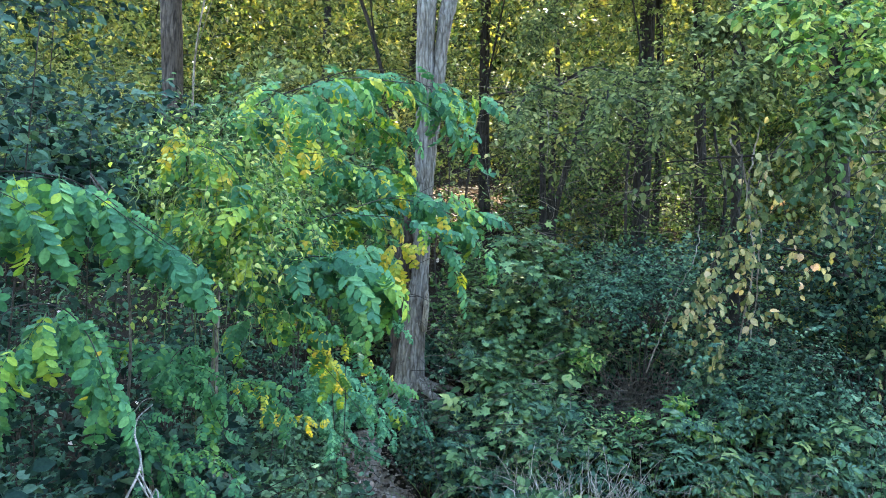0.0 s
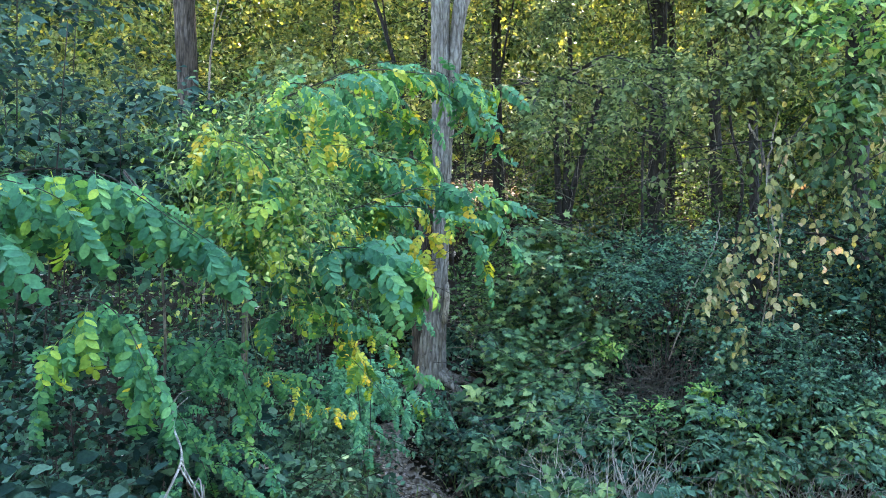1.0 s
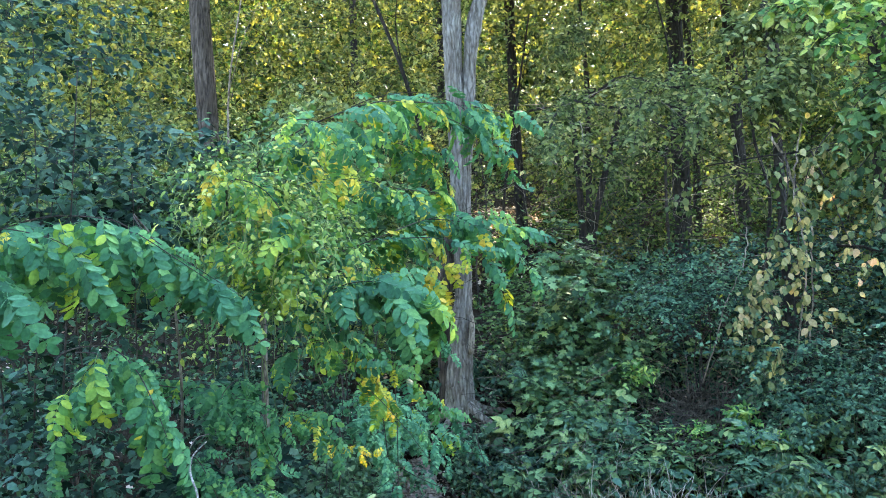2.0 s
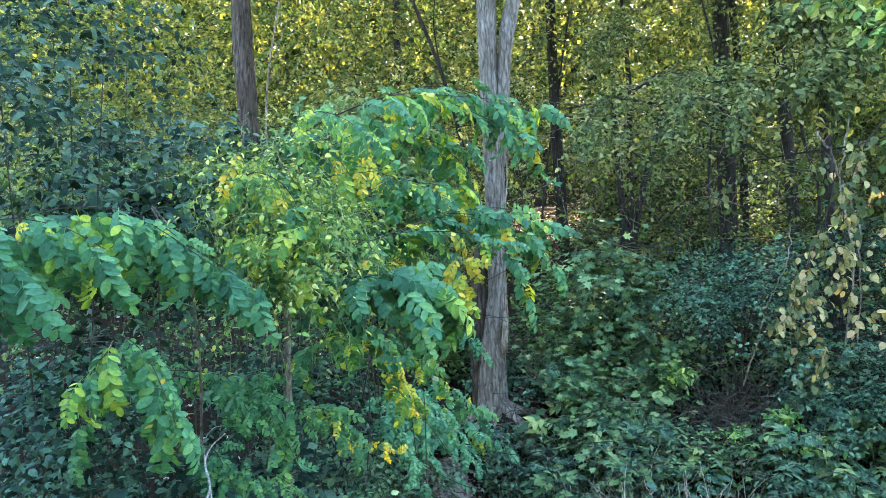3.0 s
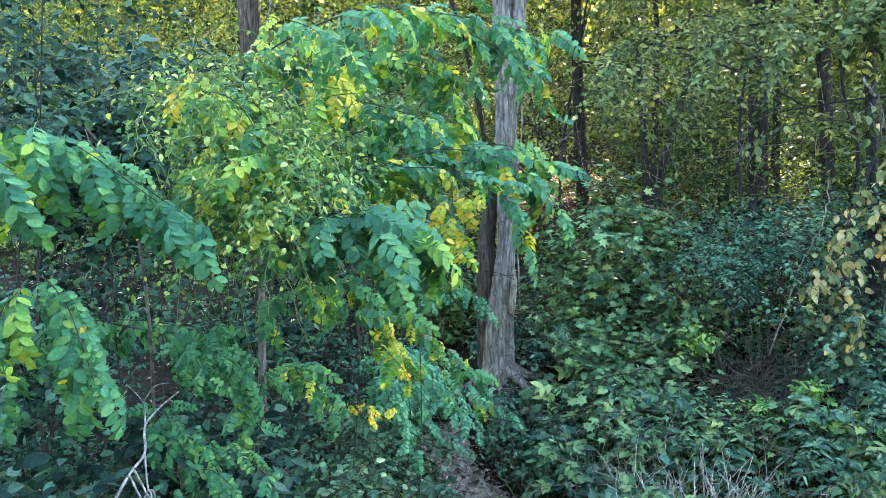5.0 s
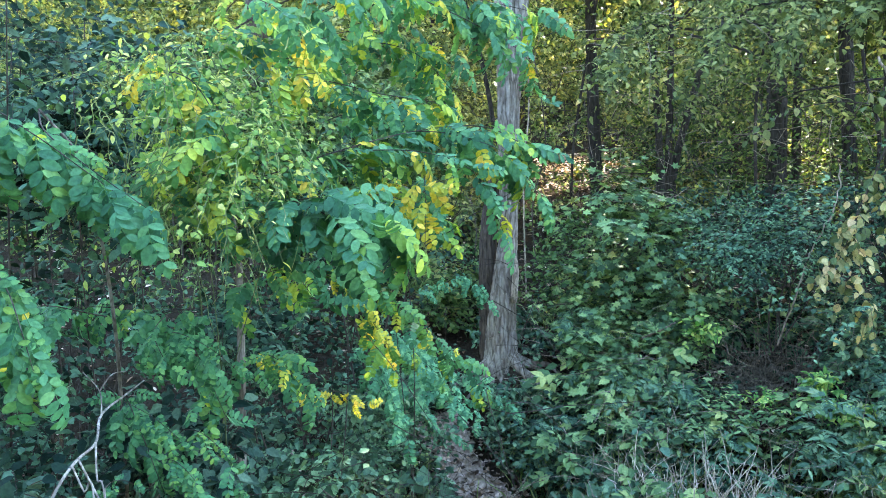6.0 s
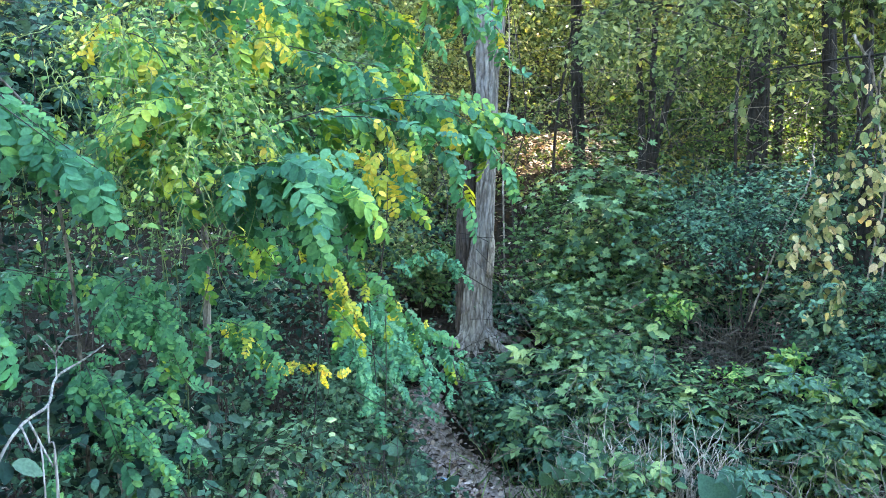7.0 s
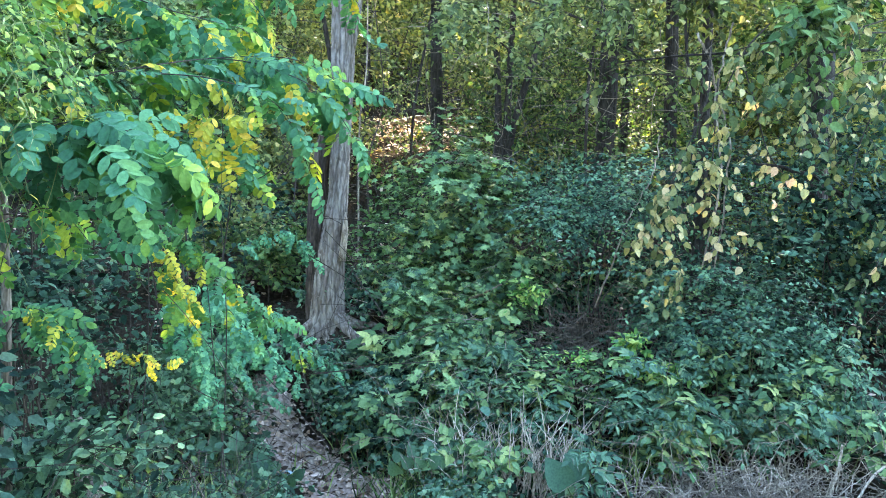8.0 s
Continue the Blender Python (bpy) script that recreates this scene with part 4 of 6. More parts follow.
def edge_maple():
    rng = np.random.default_rng(31)
    base = on_ground(1.56, 10.6)
    t = thing("maple_tree", base, "small multi-stemmed maple spreading its fading green branches", "tree")
    for dx, top in ((-0.12, (1.35, 10.4, 3.6)), (0.05, (1.6, 10.5, 3.9)), (0.16, (2.05, 10.3, 3.5))):
        part("stem", trunk(rng, [(base[0] + dx, base[1], base[2] - 0.1), (base[0] + dx * 0.6, base[1], base[2] + 0.7), top], [0.06, 0.05, 0.035], 18, 0.05, 0.08, 0.3), BARK_DARK, t, smooth=True)
    part("leader", tube(smooth_line([(1.6, 10.5, 3.9), (1.5, 10.2, 4.8), (1.4, 10.0, 6.0)], 12), [0.035, 0.012], 8), BARK_DARK, t, smooth=True)
    branch_spray(rng, t, [(1.35, 10.4, 3.4), (1.2, 8.8, 3.3), (0.85, 7.2, 2.75), (0.75, 6.6, 2.35)], 0.02, 100, 7, 0.06, 0.3, MAPLE, OVATE, BARK_DARK)
    branch_spray(rng, t, [(1.6, 10.5, 3.7), (1.75, 8.8, 3.4), (1.7, 7.3, 2.95), (1.5, 6.6, 2.35)], 0.022, 100, 7, 0.06, 0.3, MAPLE, OVATE, BARK_DARK)
    branch_spray(rng, t, [(2.05, 10.3, 3.4), (2.3, 8.6, 3.4), (2.25, 7.0, 2.95), (2.0, 6.4, 2.5)], 0.022, 150, 7, 0.06, 0.3, MAPLE, OVATE, BARK_DARK)
    branch_spray(rng, t, [(1.6, 10.5, 4.2), (1.3, 9.0, 4.2), (1.0, 8.4, 3.7)], 0.02, 150, 7, 0.06, 0.4, MAPLE, OVATE, BARK_DARK)
    branch_spray(rng, t, [(1.6, 10.5, 3.6), (1.18, 8.20, 3.12), (1.54, 7.40, 2.86), (1.86, 7.10, 2.83), (2.25, 6.90, 2.60)], 0.016, 90, 7, 0.062, 0.3, MAPLE, OVATE, BARK_DARK, droop=0.22, hang=0.15, wild=0.28)
    branch_spray(rng, t, [(1.6, 10.5, 3.6), (0.57, 8.40, 3.04), (0.87, 7.50, 2.74), (1.11, 7.10, 2.45), (1.40, 6.90, 2.16)], 0.016, 70, 7, 0.062, 0.3, MAPLE, OVATE, BARK_DARK, droop=0.22, hang=0.15, wild=0.28)
    branch_spray(rng, t, [(1.6, 10.5, 3.6), (1.68, 8.20, 3.36), (1.98, 7.40, 3.05), (2.29, 7.10, 2.98), (2.59, 6.90, 2.78)], 0.016, 90, 7, 0.062, 0.3, MAPLE, OVATE, BARK_DARK, droop=0.22, hang=0.15, wild=0.28)
    branch_spray(rng, t, [(1.6, 10.5, 3.6), (1.95, 8.00, 2.82), (2.15, 7.20, 2.46), (2.33, 6.90, 2.26), (2.47, 6.70, 2.03)], 0.016, 40, 7, 0.062, 0.3, MAPLE, OVATE, BARK_DARK, droop=0.22, hang=0.15, wild=0.28)
    crown(rng, t, (1.5, 9.8, 5.4), (1.6, 1.2, 1.2), 420, 8, 0.08, 0.5, MAPLE)


edge_maple()


def edge_tree():
    rng = np.random.default_rng(33)
    base = on_ground(4.6, 8.4)
    t = thing("edge_tree", base, "broad-leaved tree whose branches hang over the bank", "tree")
    part("trunk", trunk(rng, [(4.6, 8.4, base[2] - 0.1), (4.55, 8.4, 2.5), (4.4, 8.2, 6.0)], [0.15, 0.12, 0.09], 36, 0.05, 0.09, 0.35), BARK_DARK, t, smooth=True)
    branch_spray(rng, t, [(4.5, 8.3, 3.6), (3.9, 7.6, 3.7), (3.1, 6.9, 3.2), (2.6, 6.5, 2.7)], 0.03, 300, 7, 0.068, 0.42, MAPLE, ROUND, BARK_DARK)
    branch_spray(rng, t, [(4.5, 8.3, 4.2), (4.0, 7.8, 4.3), (3.4, 7.5, 3.9), (2.6, 7.3, 3.5)], 0.03, 420, 7, 0.066, 0.45, MAPLE, ROUND, BARK_DARK)
    branch_spray(rng, t, [(4.5, 8.3, 3.4), (4.1, 7.0, 3.1), (3.5, 6.2, 2.7), (3.1, 5.8, 2.3)], 0.03, 200, 7, 0.078, 0.42, GREEN, ROUND, BARK_DARK)
    for line in ([(4.5, 8.3, 4.2), (4.1, 7.2, 3.9), (3.5, 6.3, 3.4), (2.8, 5.8, 3.0)], [(4.5, 8.3, 4.0), (4.3, 7.2, 3.7), (3.9, 6.4, 3.2), (3.4, 5.9, 2.9)], [(4.5, 8.3, 4.3), (3.9, 7.2, 4.1), (3.2, 6.4, 3.6), (2.5, 5.9, 3.3)]):
        # Lighter leaf colour makes up for sky light that the crown blocks.
        branch_spray(rng, t, line, 0.018, 75, 6, 0.075, 0.3, VINE_BRIGHT, ROUND, BARK_DARK, droop=0.3, wild=0.35)
    crown(rng, t, (4.2, 8.5, 5.9), (1.9, 1.5, 1.6), 330, 8, 0.10, 0.5, MAPLE)


edge_tree()


def one_leaf(name, template, material, size):
    me = mesh_of(name, template[0] * size, template[1])
    me.materials.append(material)
    return me


def stand(pos, along, normal):
    """The pose of a leaf at pos with its rib along a way and its face towards normal."""
    y = Vector(along).normalized()
    x = y.cross(Vector(normal)).normalized()
    z = x.cross(y)
    m = Matrix((x, y, z)).transposed().to_4x4()
    m.translation = pos
    return m


def place(ob, pos, along, normal):
    ob.matrix_basis = stand(pos, along, normal)


def fading_vine():
    """Trailing climber with fading leaves, each its own piece."""
    rng = np.random.default_rng(35)
    t = thing("climbing_vine", on_ground(3.0, 6.5), "climber with fading cream, pink and green leaves hung over the shrubs", "vine")
    meshes = [one_leaf("leaf", ROUND, PALE, s) for s in (0.046, 0.058, 0.072)]
    o = ORIGIN[t]
    left = 290

    def trail(line, radius, n, spread, first):
        nonlocal left
        c = smooth_line(line, 30)
        part("trail", tube(c, [radius, radius * 0.8, radius * 0.4], 5), TWIG, t, smooth=True)
        rows = []
        knots = np.linspace(first, 1, 6) + rng.normal(0, 0.04, 6)
        for s in np.clip(knots[rng.integers(0, 6, n // 4)] + rng.normal(0, 0.025, n // 4), 0, 1):
            p = c[int(s * 29)]
            way = unit(rng.normal(0, 1, 3) * np.array([1, 0.8, 0.6]) + np.array([-0.3, -0.2, -0.3]))
            rows.append((p, way))
        pos, tan = shoots(rng, np.array([r[0] for r in rows]), np.array([r[1] for r in rows]), spread, 5, 0.7)
        part("twig_growth", thin_tubes(pos, 0.0022), TWIG, t, kind="stuff")
        P, A, N, S = leaves_on(rng, pos, tan, 0.064, 0.45, 0.6)
        A = 0.8 * A + np.array([0, -0.1, -0.45]) + rng.normal(0, 0.3, A.shape)
        N = np.array([0.1, -0.7, 0.5]) + rng.normal(0, 0.7, N.shape)
        take = min(left, len(P))
        left -= take
        for p, a, nn in zip(P[:take], A[:take], N[:take]):
            ob = new("leaf", meshes[rng.integers(3)])
            ob.parent = t
            place(ob, p - o, a, nn + np.array([0, -0.5, 0]))
        if take < len(P):
            part("foliage", many(ROUND, P[take:], A[take:], N[take:] + np.array([0, -0.5, 0]), S[take:]), PALE, t, kind="stuff")

    trail([(2.6, 6.1, 2.2), (2.55, 5.95, 1.85), (2.42, 5.9, 1.5), (2.3, 5.85, 1.2), (2.17, 5.85, 0.85)], 0.006, 104, 0.16, 0.5)
    trail([(2.42, 5.9, 1.5), (2.3, 5.85, 1.2), (2.35, 5.85, 0.85), (2.42, 5.85, 0.62)], 0.005, 96, 0.16, 0.3)
    trail([(2.65, 6.05, 2.0), (2.6, 5.9, 1.5), (2.6, 5.9, 1.2), (2.75, 5.9, 0.9)], 0.006, 88, 0.18, 0.3)
    trail([(2.8, 6.1, 2.2), (2.85, 5.9, 1.85), (2.95, 5.85, 1.5), (3.1, 5.8, 1.3)], 0.006, 50, 0.2, 0.2)
    trail([(3.9, 6.2, 2.4), (3.3, 5.9, 2.3), (2.8, 5.9, 2.2), (2.4, 5.95, 2.05)], 0.007, 64, 0.24, 0.2)
    trail([(3.9, 6.1, 2.2), (3.5, 5.85, 2.1), (3.2, 5.8, 1.9), (3.1, 5.8, 1.6)], 0.006, 79, 0.22, 0.25)
    trail([(4.0, 6.1, 2.1), (3.7, 5.85, 1.9), (3.55, 5.8, 1.6), (3.5, 5.8, 1.2)], 0.006, 86, 0.22, 0.2)
    trail([(4.0, 6.0, 1.7), (3.85, 5.85, 1.3), (3.78, 5.8, 0.9), (3.62, 5.8, 0.5)], 0.006, 64, 0.2, 0.2)
    trail([(4.1, 6.0, 1.9), (3.95, 5.8, 1.5), (3.9, 5.75, 0.9), (3.9, 5.75, 0.4)], 0.006, 64, 0.22, 0.2)
    for line, r in (([(1.95, 6.3, 0.3), (2.09, 6.2, 0.85), (2.16, 6.2, 1.06), (2.3, 6.2, 1.36), (2.31, 6.2, 1.6)], 0.006), ([(2.54, 6.2, 2.33), (2.66, 6.2, 2.1), (2.72, 6.2, 1.7), (2.78, 6.2, 1.25), (2.7, 6.3, 0.5)], 0.009), ([(2.9, 6.5, 2.5), (2.75, 6.3, 2.0), (2.85, 6.25, 1.5), (2.82, 6.3, 0.6)], 0.008)):
        part("dead_trail", tube(smooth_line(line, 26) + rng.normal(0, 0.006, (26, 3)), [r, r * 0.7], 6), DEADWOOD, t, smooth=True)
    for line, r in (([(2.03, 6.3, 2.12), (2.57, 6.2, 2.19), (3.12, 6.0, 2.18), (3.9, 6.3, 2.3)], 0.012), ([(3.02, 6.2, 1.43), (3.29, 6.2, 1.4), (3.58, 6.2, 1.29), (4.1, 6.5, 1.0)], 0.02)):
        part("dead_limb", tube(smooth_line(line, 24) + rng.normal(0, 0.004, (24, 3)), [r * 0.5, r], 7), BARK_DARK, t, smooth=True)
    trail([(3.9, 6.3, 2.7), (3.5, 6.0, 2.75), (3.1, 5.9, 2.55), (2.9, 5.85, 2.2)], 0.006, 80, 0.22, 0.2)
    trail([(4.1, 6.3, 2.9), (3.8, 5.9, 2.8), (3.5, 5.8, 2.5), (3.4, 5.8, 2.1)], 0.006, 80, 0.22, 0.2)
    trail([(3.9, 6.2, 2.5), (3.3, 5.9, 2.25), (3.0, 5.8, 1.98), (2.8, 5.75, 1.75)], 0.006, 80, 0.2, 0.25)
    trail([(4.0, 6.2, 2.4), (3.7, 5.9, 2.1), (3.45, 5.8, 1.8), (3.3, 5.75, 1.5)], 0.006, 72, 0.2, 0.25)
    trail([(3.0, 6.1, 2.4), (2.75, 5.9, 2.15), (2.62, 5.85, 1.85), (2.55, 5.85, 1.6)], 0.006, 64, 0.18, 0.25)
    trail([(2.8, 6.4, 2.0), (2.3, 6.3, 2.05), (1.9, 6.3, 1.95), (1.55, 6.35, 1.7)], 0.005, 14, 0.2, 0.2)


fading_vine()

# ---- the locust sapling ----


def compound_leaf(name, material, seed, pairs, length, curl):
    """A feathered leaf: a rib with pairs of oval leaflets, bending over towards its tip."""
    rng = np.random.default_rng(seed)
    k = 12
    s = np.linspace(0, 1, k)
    ang = -curl * s
    dy, dz = np.cos(ang), np.sin(ang)
    rib = np.stack([0.015 * np.sin(3 * s), np.cumsum(dy) * length / k, np.cumsum(dz) * length / k], -1)
    pieces = [tube(rib, [0.0018, 0.0008], 3)]
    P, A, N, S = [], [], [], []
    for i in range(pairs):
        u = 0.16 + 0.8 * i / (pairs - 1)
        p = np.array([np.interp(u, s, rib[:, c]) for c in range(3)])
        t = unit(np.array([0, np.cos(-curl * u), np.sin(-curl * u)]))
        up = np.array([0, -t[2], t[1]])
        for sgn in (-1, 1):
            j = rng.normal(0, 0.16, 3)
            P.append(p)
            A.append(0.58 * t + sgn * np.array([0.85, 0, 0]) - 0.18 * up + j)
            N.append(up + rng.normal(0, 0.22, 3) + sgn * np.array([0.3, 0, 0]))
            S.append((0.063 if i else 0.052) * rng.uniform(0.85, 1.12) * (1 - 0.25 * u * u))
    P.append(rib[-1]), A.append([0, dy[-1], dz[-1]]), N.append([0, -dz[-1], dy[-1]]), S.append(0.052)
    pieces.append(many(OVAL, np.array(P), np.array(A, float), np.array(N, float), np.array(S)))
    geo = joined(pieces)
    me = mesh_of(name, *geo)
    me.materials.append(material)
    rib_me = mesh_of("rib", *pieces[0], True)
    rib_me.materials.append(material)
    set_at = [stand(p, a, nn) @ Matrix.Diagonal((k_, k_, k_, 1)) for p, a, nn, k_ in zip(P, A, N, S)]
    return me, geo, rib_me, set_at


LEFT_TO_SET = {"leaf": 300, "leaflets": 110}
LEAFLET = {}
for key, material in (("green", LOCUST), ("lime", LOCUST_LIME), ("yellow", LOCUST_YELLOW)):
    LEAFLET[key] = mesh_of("leaflet", *OVAL)
    LEAFLET[key].materials.append(material)
REST = {"green": [], "lime": [], "yellow": []}
COMPOUND = {}
for key, material in (("green", LOCUST), ("lime", LOCUST_LIME), ("yellow", LOCUST_YELLOW)):
    COMPOUND[key] = [compound_leaf("leaf", material, 500 + i, pr, ln, cu) for i, (pr, ln, cu) in enumerate(((6, 0.22, 0.6), (7, 0.26, 0.9), (8, 0.29, 1.2), (7, 0.27, 1.5), (5, 0.19, 0.8)))]


def feathered(rng, ob, line, radius, n, lime=0.15, yellow=0.05, from_=0.25, scale=1.0, fall=0.95, wood=TWIG):
    """A branch with feathered leaves set along it, left and right in turn."""
    c = smooth_line(line, 26)
    part("branch", tube(c, [radius * 0.5, radius * 0.36, radius * 0.2], 6), wood, ob, smooth=True)
    tans = unit(np.gradient(c, axis=0))
    n = int(n * (1.3 if line[-1][1] < 2.75 else 1.45))
    for i in range(n):
        s = from_ + (1 - from_) * (i + rng.uniform(0, 0.8)) / n
        j = min(25, int(s * 25))
        side = unit(np.cross(tans[j], (0, 0, 1.0))) * (1 if i % 2 else -1)
        near = line[-1][1] < 2.75
        low, loose = (0.45, 0.25) if near else (0.0, 0.42)
        way = 0.7 * tans[j] + 0.7 * side * rng.uniform(0.2, 1.1) + rng.normal(0, loose, 3) + np.array([0, -0.15, 0.12 - fall * rng.uniform(low, 1.3)])
        way[2] = min(way[2], 0.1 + 0.25 * rng.random())
        roll = rng.random() * 1.25 + (0.02 if yellow < 0.5 else 0.0)
        key = "yellow" if roll < 2.1 * yellow else "lime" if roll < 2.1 * yellow + 1.5 * lime else "green"
        me, geo, rib_me, set_at = COMPOUND[key][rng.integers(5)]
        k = scale * rng.uniform(0.55, 1.12) * (1.0 if c[j][1] < 2.75 else 0.84 if c[j][2] > 1.0 else 0.74) * (0.78 if key == "yellow" else 1.0)
        m = stand(c[j] + rng.normal(0, 0.012, 3) - ORIGIN[ob], way, np.array([0.1, -0.85, 0.8]) + rng.normal(0, 0.32, 3)) @ Matrix.Diagonal((k, k, k, 1))
        if LEFT_TO_SET["leaf"] > 0:
            LEFT_TO_SET["leaf"] -= 1
            split = LEFT_TO_SET["leaflets"] > 0
            leaf = new("leaf", rib_me if split else me)
            leaf.parent = ob
            leaf.matrix_basis = m
            if split:
                LEFT_TO_SET["leaflets"] -= 1
                for at in set_at:
                    turn = rng.random()
                    leaflet = new("leaflet", LEAFLET["yellow" if turn < 0.008 else "lime" if turn < 0.03 else key])
                    leaflet.parent = leaf
                    leaflet.matrix_basis = at
        else:
            mm = np.array(m)
            REST[key].append((geo[0] @ mm[:3, :3].T + mm[:3, 3] + ORIGIN[ob], geo[1]))


# low sprays of the sapling that reach into the shade
LOW_SPRAYS = (
    [(-1.02, 3.10, 0.76), (-0.86, 3.00, 0.85), (-0.69, 2.95, 0.82), (-0.56, 2.95, 0.73)],
    [(-1.00, 3.10, 0.51), (-1.04, 3.00, 0.59), (-0.86, 2.90, 0.57), (-0.74, 2.88, 0.50)],
    [(-0.88, 3.10, 0.47), (-0.73, 3.00, 0.49), (-0.61, 2.95, 0.43), (-0.55, 2.95, 0.32)],
    [(-0.93, 3.00, 0.37), (-0.78, 2.90, 0.42), (-0.66, 2.85, 0.36), (-0.60, 2.85, 0.25)],
    [(-0.89, 2.90, 0.31), (-0.92, 2.80, 0.38), (-0.95, 2.75, 0.36), (-0.97, 2.72, 0.27)],
)


def sapling():
    rng = np.random.default_rng(41)
    t = thing("locust_sapling", on_ground(-0.96, 3.75), "young locust with feathered green leaves, some turned yellow", "tree")
    part("stem", tube(smooth_line([(-0.97, 3.75, -0.55), (-0.96, 3.75, 0.37), (-0.96, 3.75, 0.78), (-0.95, 3.7, 1.18), (-0.96, 3.5, 1.51), (-0.9, 3.3, 1.8)], 40), [0.022, 0.019, 0.016, 0.012, 0.008], 10), SAPLING_BARK, t, smooth=True)
    part("stem", tube(smooth_line([(-1.15, 3.2, -0.5), (-1.12, 3.1, 0.49), (-1.07, 3.0, 0.86), (-1.04, 2.9, 1.17), (-1.03, 2.8, 1.44), (-1.11, 2.7, 1.61)], 40), [0.008, 0.007, 0.006, 0.005, 0.004], 8), SAPLING_BARK, t, smooth=True)
    feathered(rng, t, [(-1.5, 2.75, 1.0), (-1.3, 2.55, 1.11), (-1.07, 2.42, 1.14), (-0.94, 2.36, 1.07), (-0.86, 2.32, 0.96), (-0.81, 2.3, 0.86)], 0.006, 21, 0.0, 0.0, 0.4, 0.8)
    feathered(rng, t, [(-1.2, 2.45, 1.12), (-1.07, 2.36, 1.12), (-1.09, 2.31, 1.06), (-1.12, 2.29, 1.0)], 0.004, 8, 0.25, 0.1, 0.3, 0.78)
    feathered(rng, t, [(-1.9, 2.6, 1.4), (-1.36, 2.4, 1.57), (-1.09, 2.45, 1.58), (-0.97, 2.5, 1.51), (-0.82, 2.53, 1.4), (-0.68, 2.55, 1.3)], 0.006, 27, 0.02, 0.03, 0.2, 0.88)
    feathered(rng, t, [(-1.8, 2.5, 1.4), (-1.45, 2.3, 1.54), (-1.22, 2.3, 1.52), (-1.08, 2.35, 1.44)], 0.006, 20, 0.04, 0.04, 0.25)
    feathered(rng, t, [(-1.9, 2.5, 1.3), (-1.6, 2.3, 1.42), (-1.38, 2.2, 1.42), (-1.25, 2.2, 1.34)], 0.006, 16, 0.04, 0.04, 0.25)
    feathered(rng, t, [(-1.11, 2.7, 1.6), (-1.0, 2.6, 1.52), (-0.8, 2.54, 1.4), (-0.62, 2.55, 1.28)], 0.005, 17, 0.02, 0.03, 0.2, 0.82)
    feathered(rng, t, [(-0.95, 3.7, 1.1), (-0.64, 3.3, 1.1), (-0.4, 3.0, 1.3), (-0.16, 2.95, 1.31), (0.0, 2.95, 1.2)], 0.007, 26, 0.03, 0.02, 0.3, 1.1, 0.4)
    feathered(rng, t, [(-0.5, 3.15, 1.25), (-0.35, 2.95, 1.3), (-0.2, 2.88, 1.26), (-0.1, 2.85, 1.14)], 0.005, 12, 0.03, 0.0, 0.2, 1.1, 0.4)
    feathered(rng, t, [(-0.95, 3.7, 1.0), (-0.69, 3.9, 1.02), (-0.55, 4.2, 0.97), (-0.26, 4.4, 0.68), (0.0, 4.75, 0.36)], 0.007, 32, 0.16, 0.06, 0.25)
    feathered(rng, t, [(-0.69, 3.9, 1.02), (-0.55, 4.15, 0.9), (-0.46, 4.2, 0.72), (-0.38, 4.2, 0.6)], 0.005, 12, 0.4, 0.3, 0.2)
    feathered(rng, t, [(-0.96, 3.5, 1.5), (-0.8, 3.2, 1.82), (-0.63, 3.15, 1.96), (-0.28, 3.2, 2.1), (-0.07, 3.6, 2.18), (0.17, 4.0, 2.23), (0.4, 4.1, 2.19)], 0.008, 46, 0.25, 0.05, 0.25, fall=0.7)
    feathered(rng, t, [(-0.96, 3.5, 1.45), (-0.6, 3.15, 1.4), (-0.28, 3.2, 1.5), (-0.06, 3.5, 1.6), (0.2, 3.6, 1.62), (0.4, 3.65, 1.52)], 0.007, 36, 0.2, 0.09, 0.25, fall=0.7)
    feathered(rng, t, [(-1.0, 3.4, 0.8), (-0.85, 3.05, 0.92), (-0.88, 2.95, 0.86), (-0.8, 2.9, 0.75)], 0.005, 12, 0.05, 0.0, 0.2, 0.85)
    feathered(rng, t, [(-1.05, 3.4, 0.75), (-0.95, 3.2, 0.85), (-0.8, 3.1, 0.75), (-0.68, 3.1, 0.5)], 0.005, 18, 0.03, 0.02, 0.15, 0.95)
    feathered(rng, t, [(-1.12, 3.1, 0.5), (-1.0, 2.95, 0.62), (-0.9, 2.9, 0.5), (-0.82, 2.9, 0.3)], 0.005, 14, 0.0, 0.0, 0.15, 0.9)
    feathered(rng, t, [(-1.1, 3.0, 0.9), (-1.3, 2.85, 0.95), (-1.45, 2.8, 0.8), (-1.5, 2.8, 0.6)], 0.005, 14, 0.0, 0.02, 0.15, 0.9)
    feathered(rng, t, [(-0.95, 3.6, 0.9), (-0.7, 3.3, 1.0), (-0.52, 3.3, 1.05), (-0.45, 3.5, 0.85)], 0.005, 12, 0.25, 0.05, 0.2)
    feathered(rng, t, [(-1.0, 3.4, 1.6), (-0.85, 3.0, 1.75), (-0.65, 2.85, 1.7), (-0.5, 2.8, 1.5)], 0.006, 26, 0.55, 0.07, 0.15)
    feathered(rng, t, [(-1.0, 3.4, 1.4), (-0.85, 3.0, 1.5), (-0.7, 2.85, 1.42), (-0.55, 2.85, 1.28)], 0.006, 22, 0.5, 0.07, 0.15)
